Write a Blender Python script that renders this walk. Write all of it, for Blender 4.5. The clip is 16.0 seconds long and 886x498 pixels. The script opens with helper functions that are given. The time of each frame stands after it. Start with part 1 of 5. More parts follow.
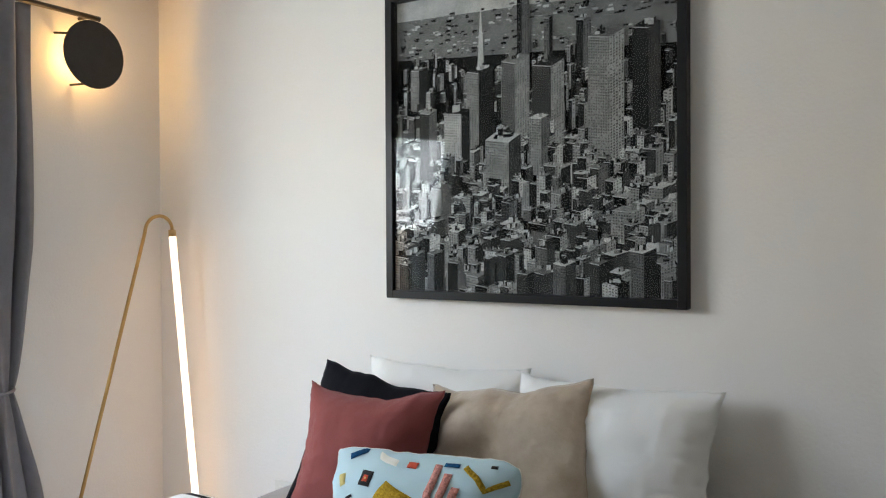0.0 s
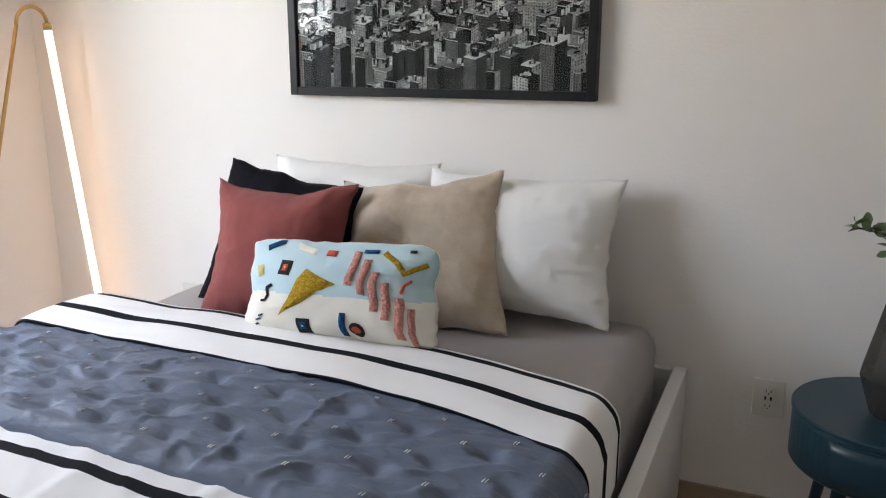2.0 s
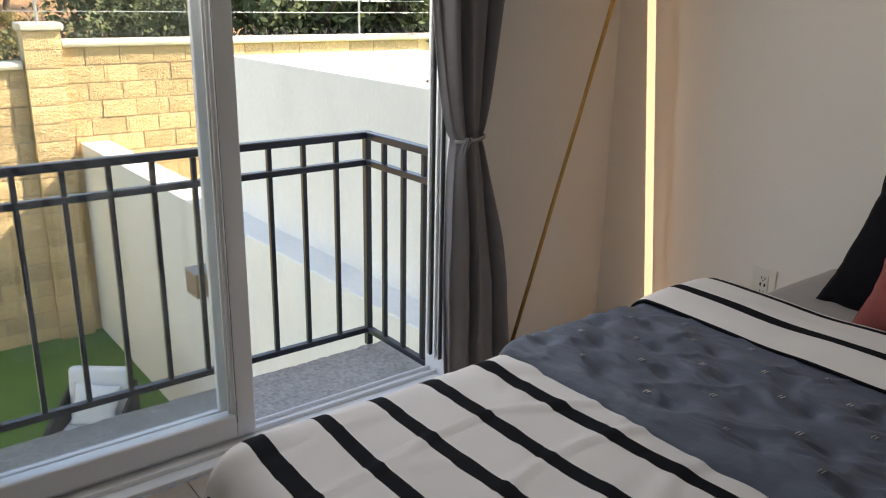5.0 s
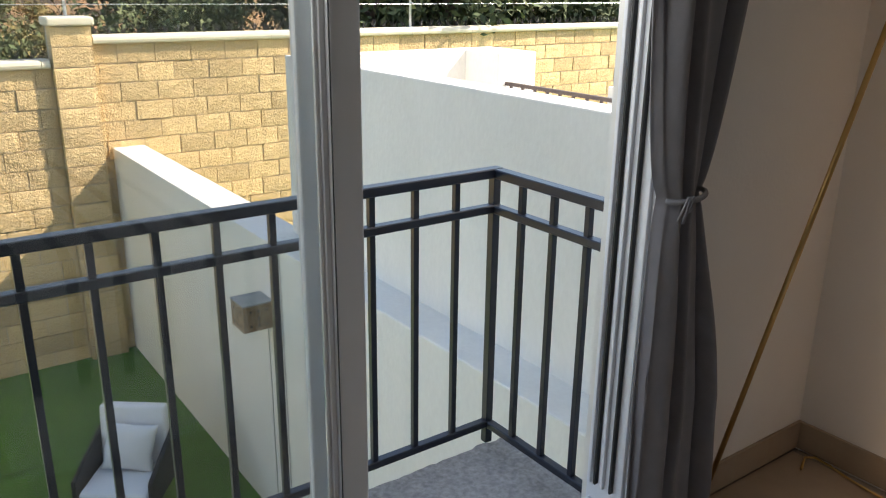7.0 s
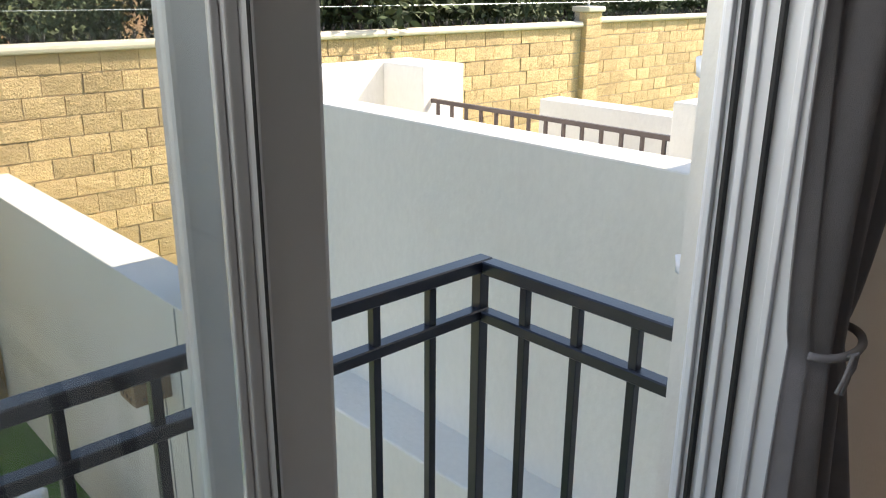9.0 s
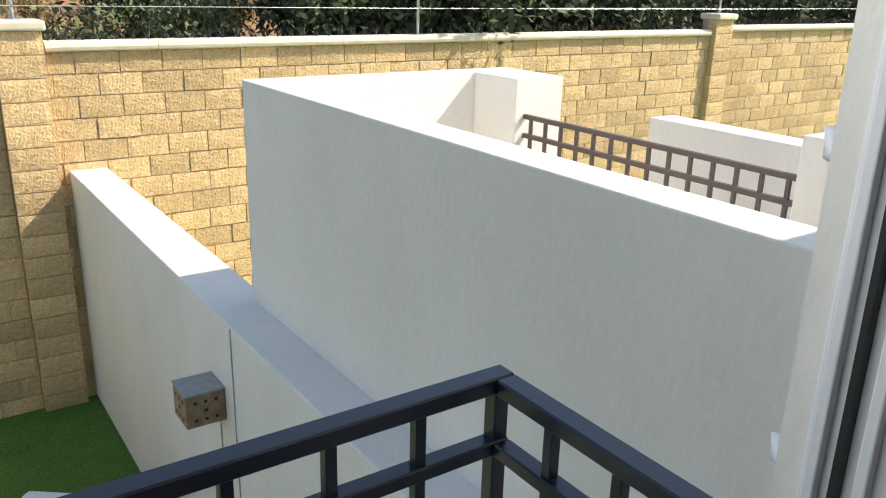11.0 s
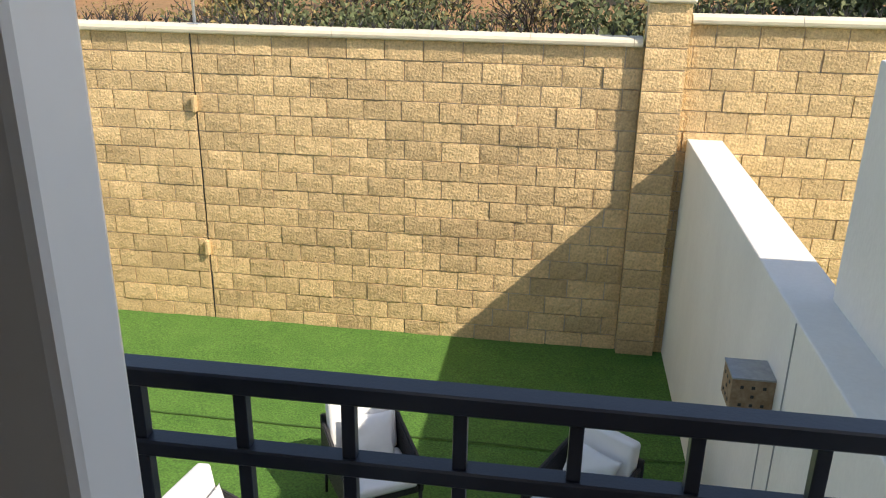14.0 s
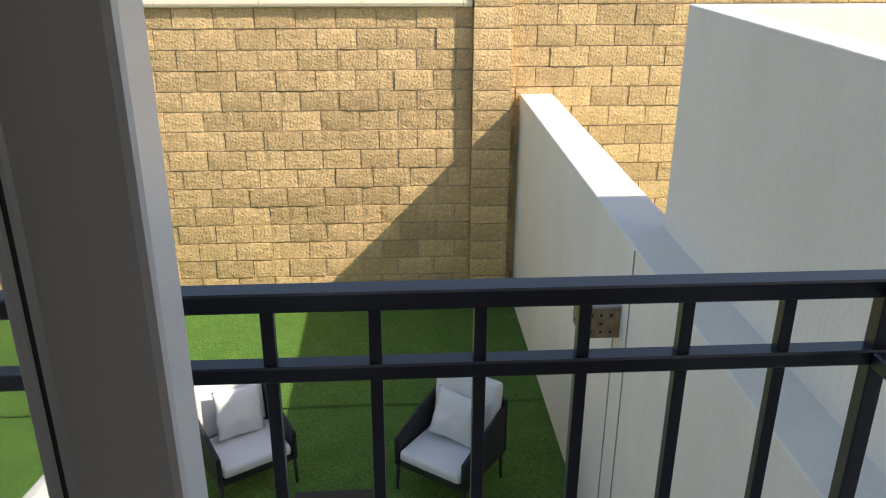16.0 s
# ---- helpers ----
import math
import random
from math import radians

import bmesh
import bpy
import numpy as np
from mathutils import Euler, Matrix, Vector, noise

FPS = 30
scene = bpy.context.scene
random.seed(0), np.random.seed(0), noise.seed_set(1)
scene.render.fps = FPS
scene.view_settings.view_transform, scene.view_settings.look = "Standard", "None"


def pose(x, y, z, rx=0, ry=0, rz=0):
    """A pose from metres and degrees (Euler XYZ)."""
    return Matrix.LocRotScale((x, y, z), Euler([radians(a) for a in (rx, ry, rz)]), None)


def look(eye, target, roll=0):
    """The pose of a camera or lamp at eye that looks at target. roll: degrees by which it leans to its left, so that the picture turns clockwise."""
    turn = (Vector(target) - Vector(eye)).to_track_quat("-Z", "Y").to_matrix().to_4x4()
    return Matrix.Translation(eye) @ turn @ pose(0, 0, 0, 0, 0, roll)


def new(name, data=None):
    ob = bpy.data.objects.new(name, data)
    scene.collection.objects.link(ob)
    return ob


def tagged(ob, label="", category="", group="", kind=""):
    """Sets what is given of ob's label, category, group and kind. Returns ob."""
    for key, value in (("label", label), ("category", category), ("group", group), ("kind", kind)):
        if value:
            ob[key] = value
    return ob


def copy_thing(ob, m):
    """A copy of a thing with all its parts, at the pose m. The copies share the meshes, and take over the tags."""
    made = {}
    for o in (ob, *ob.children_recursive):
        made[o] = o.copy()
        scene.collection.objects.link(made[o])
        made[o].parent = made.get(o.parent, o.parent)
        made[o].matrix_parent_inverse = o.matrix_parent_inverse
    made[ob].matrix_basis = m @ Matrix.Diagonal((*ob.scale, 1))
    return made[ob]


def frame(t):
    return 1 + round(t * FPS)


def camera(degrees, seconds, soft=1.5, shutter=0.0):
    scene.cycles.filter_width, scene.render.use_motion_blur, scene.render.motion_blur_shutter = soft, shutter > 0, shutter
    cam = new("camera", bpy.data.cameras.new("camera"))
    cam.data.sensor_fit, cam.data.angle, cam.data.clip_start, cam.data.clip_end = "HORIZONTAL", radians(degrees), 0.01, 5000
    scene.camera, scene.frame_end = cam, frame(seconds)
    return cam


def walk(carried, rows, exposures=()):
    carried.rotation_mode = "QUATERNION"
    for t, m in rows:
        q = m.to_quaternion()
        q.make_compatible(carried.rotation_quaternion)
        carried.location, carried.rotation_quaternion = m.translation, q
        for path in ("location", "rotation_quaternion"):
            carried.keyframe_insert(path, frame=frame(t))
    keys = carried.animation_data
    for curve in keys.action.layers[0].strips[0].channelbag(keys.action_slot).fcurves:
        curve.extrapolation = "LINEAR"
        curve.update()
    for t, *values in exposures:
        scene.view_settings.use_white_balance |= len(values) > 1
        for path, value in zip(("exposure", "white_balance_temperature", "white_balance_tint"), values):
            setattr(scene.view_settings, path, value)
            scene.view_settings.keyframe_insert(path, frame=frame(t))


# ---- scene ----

# camera and walk
cam = camera(57.5, 16.0, soft=1.15)
PATH = [
    (0, (-1.777, -3.799, 1.537), (-0.077, -2.747, 1.511), -0.3),
    (0.5, (-1.778, -3.795, 1.506), (-0.036, -2.833, 1.306), -0.5),
    (1, (-1.798, -3.771, 1.485), (-0.024, -2.904, 1.168), -0.3),
    (1.5, (-1.806, -3.761, 1.472), (-0.025, -2.946, 1.066), -0.2),
    (2, (-1.824, -3.734, 1.462), (-0.045, -2.951, 0.992), -0.0),
    (2.5, (-1.847, -3.667, 1.459), (-0.081, -2.89, 0.93), 0.1),
    (3, (-1.869, -3.574, 1.463), (-0.144, -2.734, 0.897), 0.2),
    (3.5, (-1.87, -3.436, 1.464), (-0.261, -2.406, 0.872), 0.2),
    (4, (-1.837, -3.24, 1.449), (-0.368, -2.016, 0.864), 0.9),
    (4.5, (-1.806, -3.118, 1.429), (-0.519, -1.701, 0.849), 1.1),
    (5, (-1.843, -2.901, 1.437), (-0.669, -1.399, 0.833), 1.1),
    (5.2, (-1.853, -2.816, 1.431), (-0.697, -1.301, 0.824), 1.0),
    (7.3, (-1.53, -1.767, 1.423), (-0.412, -0.233, 0.794), 0.8),
    (7.5, (-1.485, -1.669, 1.436), (-0.362, -0.139, 0.804), 0.7),
    (8, (-1.412, -1.481, 1.43), (-0.258, 0.024, 0.796), 0.5),
    (8.5, (-1.322, -1.279, 1.441), (-0.073, 0.151, 0.811), 0.5),
    (8.7, (-1.287, -1.239, 1.451), (0.015, 0.143, 0.822), 0.5),
    (10.8, (-0.794, -0.897, 1.464), (0.456, 0.53, 0.831), 1.8),
    (11, (-0.749, -0.91, 1.469), (0.336, 0.647, 0.837), 1.5),
    (11.5, (-0.717, -0.9, 1.476), (0.002, 0.856, 0.842), 1.2),
    (12, (-0.685, -0.897, 1.449), (-0.175, 0.929, 0.813), 1.3),
    (12.5, (-0.649, -0.889, 1.42), (-0.384, 0.984, 0.77), 1.4),
    (13, (-0.67, -0.898, 1.418), (-0.661, 0.982, 0.737), 1.2),
    (13.5, (-0.687, -0.911, 1.421), (-0.856, 0.956, 0.724), 1.0),
    (14, (-0.658, -0.921, 1.416), (-0.924, 0.933, 0.715), 0.9),
    (14.5, (-0.645, -0.942, 1.406), (-0.944, 0.907, 0.705), 0.5),
    (15, (-0.693, -0.971, 1.39), (-0.983, 0.877, 0.684), 0.3),
    (15.5, (-0.709, -1.014, 1.381), (-0.867, 0.845, 0.659), -0.2),
    (16, (-0.732, -1.04, 1.356), (-0.612, 0.806, 0.596), 0.2),
]
EXPOSURES = [(0.0, 3.52, 6350, 9), (0.5, 3.42, 6350, 10), (1.0, 3.48, 6350, 13), (1.5, 3.62, 6450, 13), (2.0, 3.82, 6550, 14), (3.0, 4.02, 6700, 14), (3.5, 3.52, 7150, 15), (4.0, 3.02, 7400, 14), (4.5, 2.65, 7500, 14),
             (5.0, 2.12, 7500, 14), (5.2, 2.04, 7500, 14), (7.3, 1.55, 7100, 12), (8.7, 1.45, 7100, 12), (10.8, 0.98, 7000, 11), (11.0, 0.95, 7000, 11), (11.5, 0.50, 7200, 12), (12.0, 0.66, 7200, 12), (13.0, 0.76, 7100, 12), (14.0, 0.78, 7050, 12), (16.0, 0.80, 7250, 12)]
walk(cam, [(t, look(eye, target, roll)) for t, eye, target, roll in PATH], EXPOSURES)

# ---- world and sun ----
SUN_WAY = Vector((-0.976, 0.46, -1.0))
world = bpy.data.worlds.new("world")
scene.world = world
world.use_nodes = True
wn = world.node_tree
sky = wn.nodes.new("ShaderNodeTexSky")
sky.sky_type = "NISHITA"
sky.sun_disc = False
sky.sun_elevation = math.atan2(1.0, math.hypot(0.976, 0.46))
sky.sun_rotation = math.atan2(0.976, -0.46)
wn.nodes["Background"].inputs["Strength"].default_value = 0.135
wn.links.new(sky.outputs["Color"], wn.nodes["Background"].inputs["Color"])
sun = new("sun", bpy.data.lights.new("sun", "SUN"))
sun.data.energy = 3.5
sun.data.angle = radians(0.5)
sun.data.color = (1.0, 0.94, 0.85)
sun.matrix_world = look((0, 0, 30), Vector((0, 0, 30)) + SUN_WAY)

# area lamp added in the upper half of the balcony door to boost the skylight
light = new("door_sky_fill", bpy.data.lights.new("door_sky_fill", "AREA"))
light.data.shape, light.data.size, light.data.size_y = "RECTANGLE", 1.62, 0.62
light.data.energy, light.data.color = 4.6, (0.93, 0.97, 1.0)
light.matrix_world = look((-0.89, -0.515, 1.90), (0.35, -3.4, 1.15))


# ---- materials ----
def shader(name, colour, rough=0.6, metal=0.0, tint=None, scale=8.0, amount=0.5, bump=0.0, bump_scale=120.0, spec=0.5, piece=0.0, fine=0.0, sheen=0.0, stretch=(1, 1, 1), relief=0.01):
    """Principled material with two scales of variation and a fine relief."""
    m = bpy.data.materials.new(name)
    m.use_nodes = True
    nt = m.node_tree
    n, ln = nt.nodes, nt.links
    bsdf = n["Principled BSDF"]
    bsdf.inputs["Roughness"].default_value = rough
    bsdf.inputs["Metallic"].default_value = metal
    bsdf.inputs["Specular IOR Level"].default_value = spec
    bsdf.inputs["Base Color"].default_value = (*colour, 1)
    if sheen:
        bsdf.inputs["Sheen Weight"].default_value = sheen
        bsdf.inputs["Sheen Roughness"].default_value = 0.4
    co = n.new("ShaderNodeTexCoord")
    mp = n.new("ShaderNodeMapping")
    mp.inputs["Scale"].default_value = stretch
    ln.new(co.outputs["Object"], mp.inputs["Vector"])
    source = None
    if tint:
        broad = n.new("ShaderNodeTexNoise")
        broad.inputs["Scale"].default_value = scale
        broad.inputs["Detail"].default_value = 6
        broad.inputs["Roughness"].default_value = 0.65
        ln.new(mp.outputs["Vector"], broad.inputs["Vector"])
        ramp = n.new("ShaderNodeMapRange")
        ramp.inputs["From Min"].default_value = 0.35
        ramp.inputs["From Max"].default_value = 0.7
        ramp.inputs["To Max"].default_value = amount
        ln.new(broad.outputs["Fac"], ramp.inputs["Value"])
        mix = n.new("ShaderNodeMix")
        mix.data_type = "RGBA"
        mix.inputs["A"].default_value = (*colour, 1)
        mix.inputs["B"].default_value = (*tint, 1)
        ln.new(ramp.outputs["Result"], mix.inputs["Factor"])
        source = mix.outputs["Result"]
        if piece:
            info = n.new("ShaderNodeObjectInfo")
            island = n.new("ShaderNodeNewGeometry")
            add = n.new("ShaderNodeMath")
            add.operation = "ADD"
            ln.new(info.outputs["Random"], add.inputs[0])
            ln.new(island.outputs["Random Per Island"], add.inputs[1])
            frac = n.new("ShaderNodeMath")
            frac.operation = "FRACT"
            ln.new(add.outputs[0], frac.inputs[0])
            span = n.new("ShaderNodeMapRange")
            span.inputs["To Min"].default_value = 1 - piece
            span.inputs["To Max"].default_value = 1 + piece
            ln.new(frac.outputs[0], span.inputs["Value"])
            hsv = n.new("ShaderNodeHueSaturation")
            ln.new(source, hsv.inputs["Color"])
            ln.new(span.outputs["Result"], hsv.inputs["Value"])
            source = hsv.outputs["Color"]
        if fine:
            grain = n.new("ShaderNodeTexNoise")
            grain.inputs["Scale"].default_value = bump_scale
            grain.inputs["Detail"].default_value = 3
            ln.new(mp.outputs["Vector"], grain.inputs["Vector"])
            gr = n.new("ShaderNodeMapRange")
            gr.inputs["From Min"].default_value = 0.3
            gr.inputs["From Max"].default_value = 0.7
            gr.inputs["To Min"].default_value = 1 - fine
            gr.inputs["To Max"].default_value = 1 + fine
            ln.new(grain.outputs["Fac"], gr.inputs["Value"])
            hs = n.new("ShaderNodeHueSaturation")
            ln.new(source, hs.inputs["Color"])
            ln.new(gr.outputs["Result"], hs.inputs["Value"])
            source = hs.outputs["Color"]
        ln.new(source, bsdf.inputs["Base Color"])
    if bump:
        fine_noise = n.new("ShaderNodeTexNoise")
        fine_noise.inputs["Scale"].default_value = bump_scale
        fine_noise.inputs["Detail"].default_value = 4
        ln.new(mp.outputs["Vector"], fine_noise.inputs["Vector"])
        bp = n.new("ShaderNodeBump")
        bp.inputs["Strength"].default_value = bump
        bp.inputs["Distance"].default_value = relief
        ln.new(fine_noise.outputs["Fac"], bp.inputs["Height"])
        ln.new(bp.outputs["Normal"], bsdf.inputs["Normal"])
    return m


def glow(name, colour, strength):
    m = bpy.data.materials.new(name)
    m.use_nodes = True
    b = m.node_tree.nodes["Principled BSDF"]
    b.inputs["Base Color"].default_value = (*colour, 1)
    b.inputs["Emission Color"].default_value = (*colour, 1)
    b.inputs["Emission Strength"].default_value = strength
    return m


def glassy(name, colour, rough=0.0, solid=0.0, coat=0.035):
    """Thin clear pane: see-through with a mirror coat by Fresnel; solid: share of plain surface."""
    m = bpy.data.materials.new(name)
    m.use_nodes = True
    nt = m.node_tree
    n, ln = nt.nodes, nt.links
    out = n["Material Output"]
    clear = n.new("ShaderNodeBsdfTransparent")
    clear.inputs["Color"].default_value = (*colour, 1)
    gloss = n.new("ShaderNodeBsdfGlossy")
    gloss.inputs["Roughness"].default_value = rough
    facing = n.new("ShaderNodeLayerWeight")
    power = n.new("ShaderNodeMath")
    power.operation = "POWER"
    power.inputs[1].default_value = 5.0
    ln.new(facing.outputs["Facing"], power.inputs[0])
    fres = n.new("ShaderNodeMath")
    fres.operation = "MULTIPLY_ADD"
    fres.inputs[1].default_value, fres.inputs[2].default_value = 0.9, coat
    ln.new(power.outputs[0], fres.inputs[0])
    mix = n.new("ShaderNodeMixShader")
    ln.new(fres.outputs[0], mix.inputs[0])
    ln.new(clear.outputs[0], mix.inputs[1])
    ln.new(gloss.outputs[0], mix.inputs[2])
    last = mix
    if solid:
        body = n["Principled BSDF"]
        body.inputs["Base Color"].default_value = (0.35, 0.35, 0.35, 1)
        body.inputs["Roughness"].default_value = 0.7
        last = n.new("ShaderNodeMixShader")
        last.inputs[0].default_value = solid
        ln.new(clear.outputs[0], last.inputs[1])
        ln.new(body.outputs[0], last.inputs[2])
    ln.new(last.outputs[0], out.inputs["Surface"])
    return m


M_WALL = shader("wall_paint", (0.80, 0.77, 0.73), 0.75, tint=(0.74, 0.71, 0.67), scale=1.5, amount=0.5, bump=0.12, bump_scale=90)
M_CEIL = shader("ceiling_paint", (0.82, 0.80, 0.77), 0.8, tint=(0.78, 0.76, 0.73), scale=1.2, bump=0.1, bump_scale=80)
M_FLOOR = shader("floor_tile", (0.42, 0.33, 0.25), 0.35, tint=(0.33, 0.26, 0.19), scale=5, amount=0.8, bump=0.03, piece=0.06)
M_BASE = shader("base_tile", (0.36, 0.28, 0.20), 0.35, tint=(0.29, 0.22, 0.16), scale=6, amount=0.8)
M_GROUT = shader("grout", (0.30, 0.27, 0.23), 0.9, tint=(0.22, 0.20, 0.17), scale=9)
M_STUCCO = shader("stucco", (0.79, 0.765, 0.70), 0.9, tint=(0.69, 0.665, 0.60), scale=1.3, amount=0.8, bump=0.3, bump_scale=38, fine=0.02, stretch=(1, 1, 0.55))
M_BLOCK = shader("split_block", (0.67, 0.475, 0.245), 0.95, tint=(0.53, 0.365, 0.18), scale=2.2, amount=0.8, bump=1.0, bump_scale=42, piece=0.17, fine=0.20, relief=0.016)
M_MORTAR = shader("mortar", (0.50, 0.42, 0.33), 0.95, tint=(0.38, 0.315, 0.24), scale=8, bump=0.5, bump_scale=60)
M_COPING = shader("coping_stone", (0.74, 0.66, 0.50), 0.85, tint=(0.62, 0.54, 0.40), scale=4, amount=0.7, bump=0.2, bump_scale=60)
M_SLAB = shader("exposed_aggregate", (0.40, 0.385, 0.36), 0.95, tint=(0.30, 0.29, 0.27), scale=26, amount=0.9, bump=1.0, bump_scale=60, fine=0.22)
M_IRON = shader("black_painted_steel", (0.014, 0.017, 0.028), 0.30, tint=(0.022, 0.025, 0.036), scale=14, amount=0.6, bump=0.04, bump_scale=200)
M_RUST = shader("brown_painted_steel", (0.07, 0.05, 0.045), 0.5, tint=(0.11, 0.08, 0.07), scale=12, amount=0.6)
M_PVC = shader("white_window_profile", (0.78, 0.79, 0.80), 0.28, tint=(0.70, 0.71, 0.72), scale=3, amount=0.5)
M_RUBBER = shader("black_gasket", (0.015, 0.015, 0.016), 0.6)
M_GLASS = glassy("clear_glass", (0.95, 0.97, 0.96))
M_PICGLASS = glassy("picture_glass", (0.97, 0.98, 0.97), coat=0.014)
M_SCREEN = glassy("insect_screen", (0.96, 0.96, 0.96), solid=0.10)
M_CURTAIN = shader("grey_curtain_cloth", (0.22, 0.21, 0.222), 0.9, tint=(0.172, 0.164, 0.176), scale=18, amount=0.6, bump=0.25, bump_scale=700, sheen=0.08)
M_BRASS = shader("brushed_brass", (0.55, 0.36, 0.15), 0.32, 1.0, tint=(0.44, 0.28, 0.11), scale=30, amount=0.5)
M_LED = glow("led_tube", (1.0, 0.68, 0.43), 0.30)
M_DARKMETAL = shader("dark_bronze_metal", (0.035, 0.027, 0.022), 0.45, 0.4, tint=(0.05, 0.04, 0.03), scale=20)
M_BULB = glow("warm_bulb", (1.0, 0.58, 0.20), 8.0)
M_BEDWHITE = shader("white_lacquer", (0.80, 0.79, 0.77), 0.3, tint=(0.75, 0.74, 0.72), scale=4, amount=0.5)
M_SHEET = shader("taupe_fitted_sheet", (0.36, 0.33, 0.32), 0.85, tint=(0.31, 0.285, 0.275), scale=6, amount=0.6, bump=0.15, bump_scale=600, sheen=0.2)
M_QUILT = shader("slate_quilt_cotton", (0.108, 0.134, 0.188), 0.60, tint=(0.086, 0.108, 0.156), scale=9, amount=0.5, bump=0.5, bump_scale=38, sheen=0.05, spec=0.3, stretch=(1.6, 0.6, 1))
M_QUILTEDGE = shader("dark_quilt_binding", (0.03, 0.035, 0.05), 0.85, tint=(0.04, 0.045, 0.06), scale=20)
M_THREAD = shader("white_thread", (0.72, 0.72, 0.72), 0.9)
M_PILLOW = shader("white_pillow_cotton", (0.80, 0.79, 0.76), 0.9, tint=(0.77, 0.76, 0.73), scale=5, amount=0.4, bump=0.12, bump_scale=500, sheen=0.1, spec=0.2)
M_RED = shader("brick_red_linen", (0.26, 0.062, 0.055), 0.95, tint=(0.20, 0.045, 0.042), scale=10, amount=0.6, bump=0.35, bump_scale=650, sheen=0.1, fine=0.08)
M_BLACKV = shader("black_velvet", (0.007, 0.007, 0.010), 0.95, tint=(0.012, 0.012, 0.015), scale=12, sheen=0.03, spec=0.08)
M_BEIGE = shader("beige_crushed_velvet", (0.42, 0.33, 0.24), 0.7, tint=(0.60, 0.51, 0.41), scale=7, amount=0.75, bump=0.4, bump_scale=28, sheen=0.35)
M_LBLUE = shader("pale_blue_cotton", (0.47, 0.62, 0.66), 0.95, tint=(0.42, 0.57, 0.61), scale=9, bump=0.3, bump_scale=500)
M_LCREAM = shader("cream_cotton", (0.78, 0.75, 0.66), 0.95, tint=(0.72, 0.69, 0.60), scale=9, bump=0.3, bump_scale=400)
M_MUST = shader("mustard_tufting", (0.50, 0.32, 0.03), 1.0, tint=(0.34, 0.21, 0.02), scale=140, amount=1.0, bump=1.0, bump_scale=190, spec=0.1, fine=0.3)
M_PINK = shader("pink_tufting", (0.62, 0.29, 0.24), 1.0, tint=(0.50, 0.22, 0.18), scale=140, amount=1.0, bump=1.0, bump_scale=190, spec=0.1, fine=0.3)
M_NAVY = shader("blue_yarn", (0.02, 0.10, 0.22), 1.0, tint=(0.012, 0.06, 0.15), scale=140, amount=1.0, bump=1.0, bump_scale=200, spec=0.1, fine=0.3)
M_YARNBLK = shader("black_yarn", (0.012, 0.012, 0.014), 1.0, tint=(0.02, 0.02, 0.02), scale=100)
M_CORAL = shader("coral_yarn", (0.62, 0.09, 0.04), 1.0, tint=(0.48, 0.06, 0.03), scale=110, bump=0.6, bump_scale=300)
M_PALEY = shader("pale_yellow_yarn", (0.66, 0.54, 0.20), 1.0, tint=(0.55, 0.44, 0.15), scale=110, bump=0.6, bump_scale=300)
M_TEAL = shader("petrol_blue_lacquer", (0.010, 0.038, 0.060), 0.35, tint=(0.013, 0.045, 0.068), scale=6)
M_SMOKE = shader("smoked_glass", (0.035, 0.032, 0.028), 0.18, tint=(0.06, 0.055, 0.048), scale=5, spec=0.7)
M_LEAF = shader("eucalyptus_leaf", (0.10, 0.17, 0.07), 0.55, tint=(0.17, 0.22, 0.09), scale=25, amount=0.8, piece=0.25)
M_LEAFRED = shader("young_leaf", (0.16, 0.10, 0.065), 0.6, tint=(0.22, 0.15, 0.09), scale=25, amount=0.8, piece=0.2)
M_PLATE = shader("outlet_plastic", (0.72, 0.70, 0.64), 0.35, tint=(0.68, 0.66, 0.60), scale=20)
M_SLOT = shader("outlet_slot", (0.02, 0.02, 0.02), 0.6)
M_GRASS = shader("artificial_turf", (0.055, 0.145, 0.018), 0.9, tint=(0.085, 0.19, 0.03), scale=3.0, amount=0.8, bump=0.9, bump_scale=55, fine=0.42)
M_SEAM = shader("turf_seam", (0.035, 0.09, 0.012), 0.95, tint=(0.05, 0.12, 0.02), scale=9)
M_WICKER = shader("black_wicker", (0.022, 0.021, 0.022), 0.6, tint=(0.035, 0.033, 0.034), scale=60, bump=0.7, bump_scale=120)
M_CUSHION = shader("white_outdoor_fabric", (0.78, 0.78, 0.77), 0.9, tint=(0.72, 0.72, 0.71), scale=8, bump=0.2, bump_scale=300)
M_RUSTBOX = shader("weathered_corten_steel", (0.22, 0.14, 0.075), 0.75, tint=(0.36, 0.27, 0.18), scale=18, amount=0.9, bump=0.4, bump_scale=60)
M_ZINC = shader("galvanised_cover", (0.36, 0.38, 0.40), 0.4, 0.7, tint=(0.25, 0.26, 0.27), scale=25, amount=0.8)
M_CABLE = shader("grey_cable", (0.35, 0.35, 0.34), 0.6)
M_SOIL = shader("ochre_soil", (0.34, 0.17, 0.075), 1.0, tint=(0.20, 0.14, 0.06), scale=0.35, amount=0.9, bump=0.8, bump_scale=6, fine=0.15)
M_BARK = shader("dark_bark", (0.055, 0.042, 0.033), 0.95, tint=(0.09, 0.07, 0.055), scale=9, amount=0.8, bump=0.8, bump_scale=40)
M_BUSH = shader("scrub_leaves", (0.085, 0.11, 0.040), 0.8, tint=(0.15, 0.16, 0.07), scale=1.3, amount=0.9, piece=0.4)
M_BUSHDRY = shader("dry_scrub_leaves", (0.20, 0.17, 0.06), 0.85, tint=(0.28, 0.18, 0.07), scale=1.3, amount=0.9, piece=0.35)
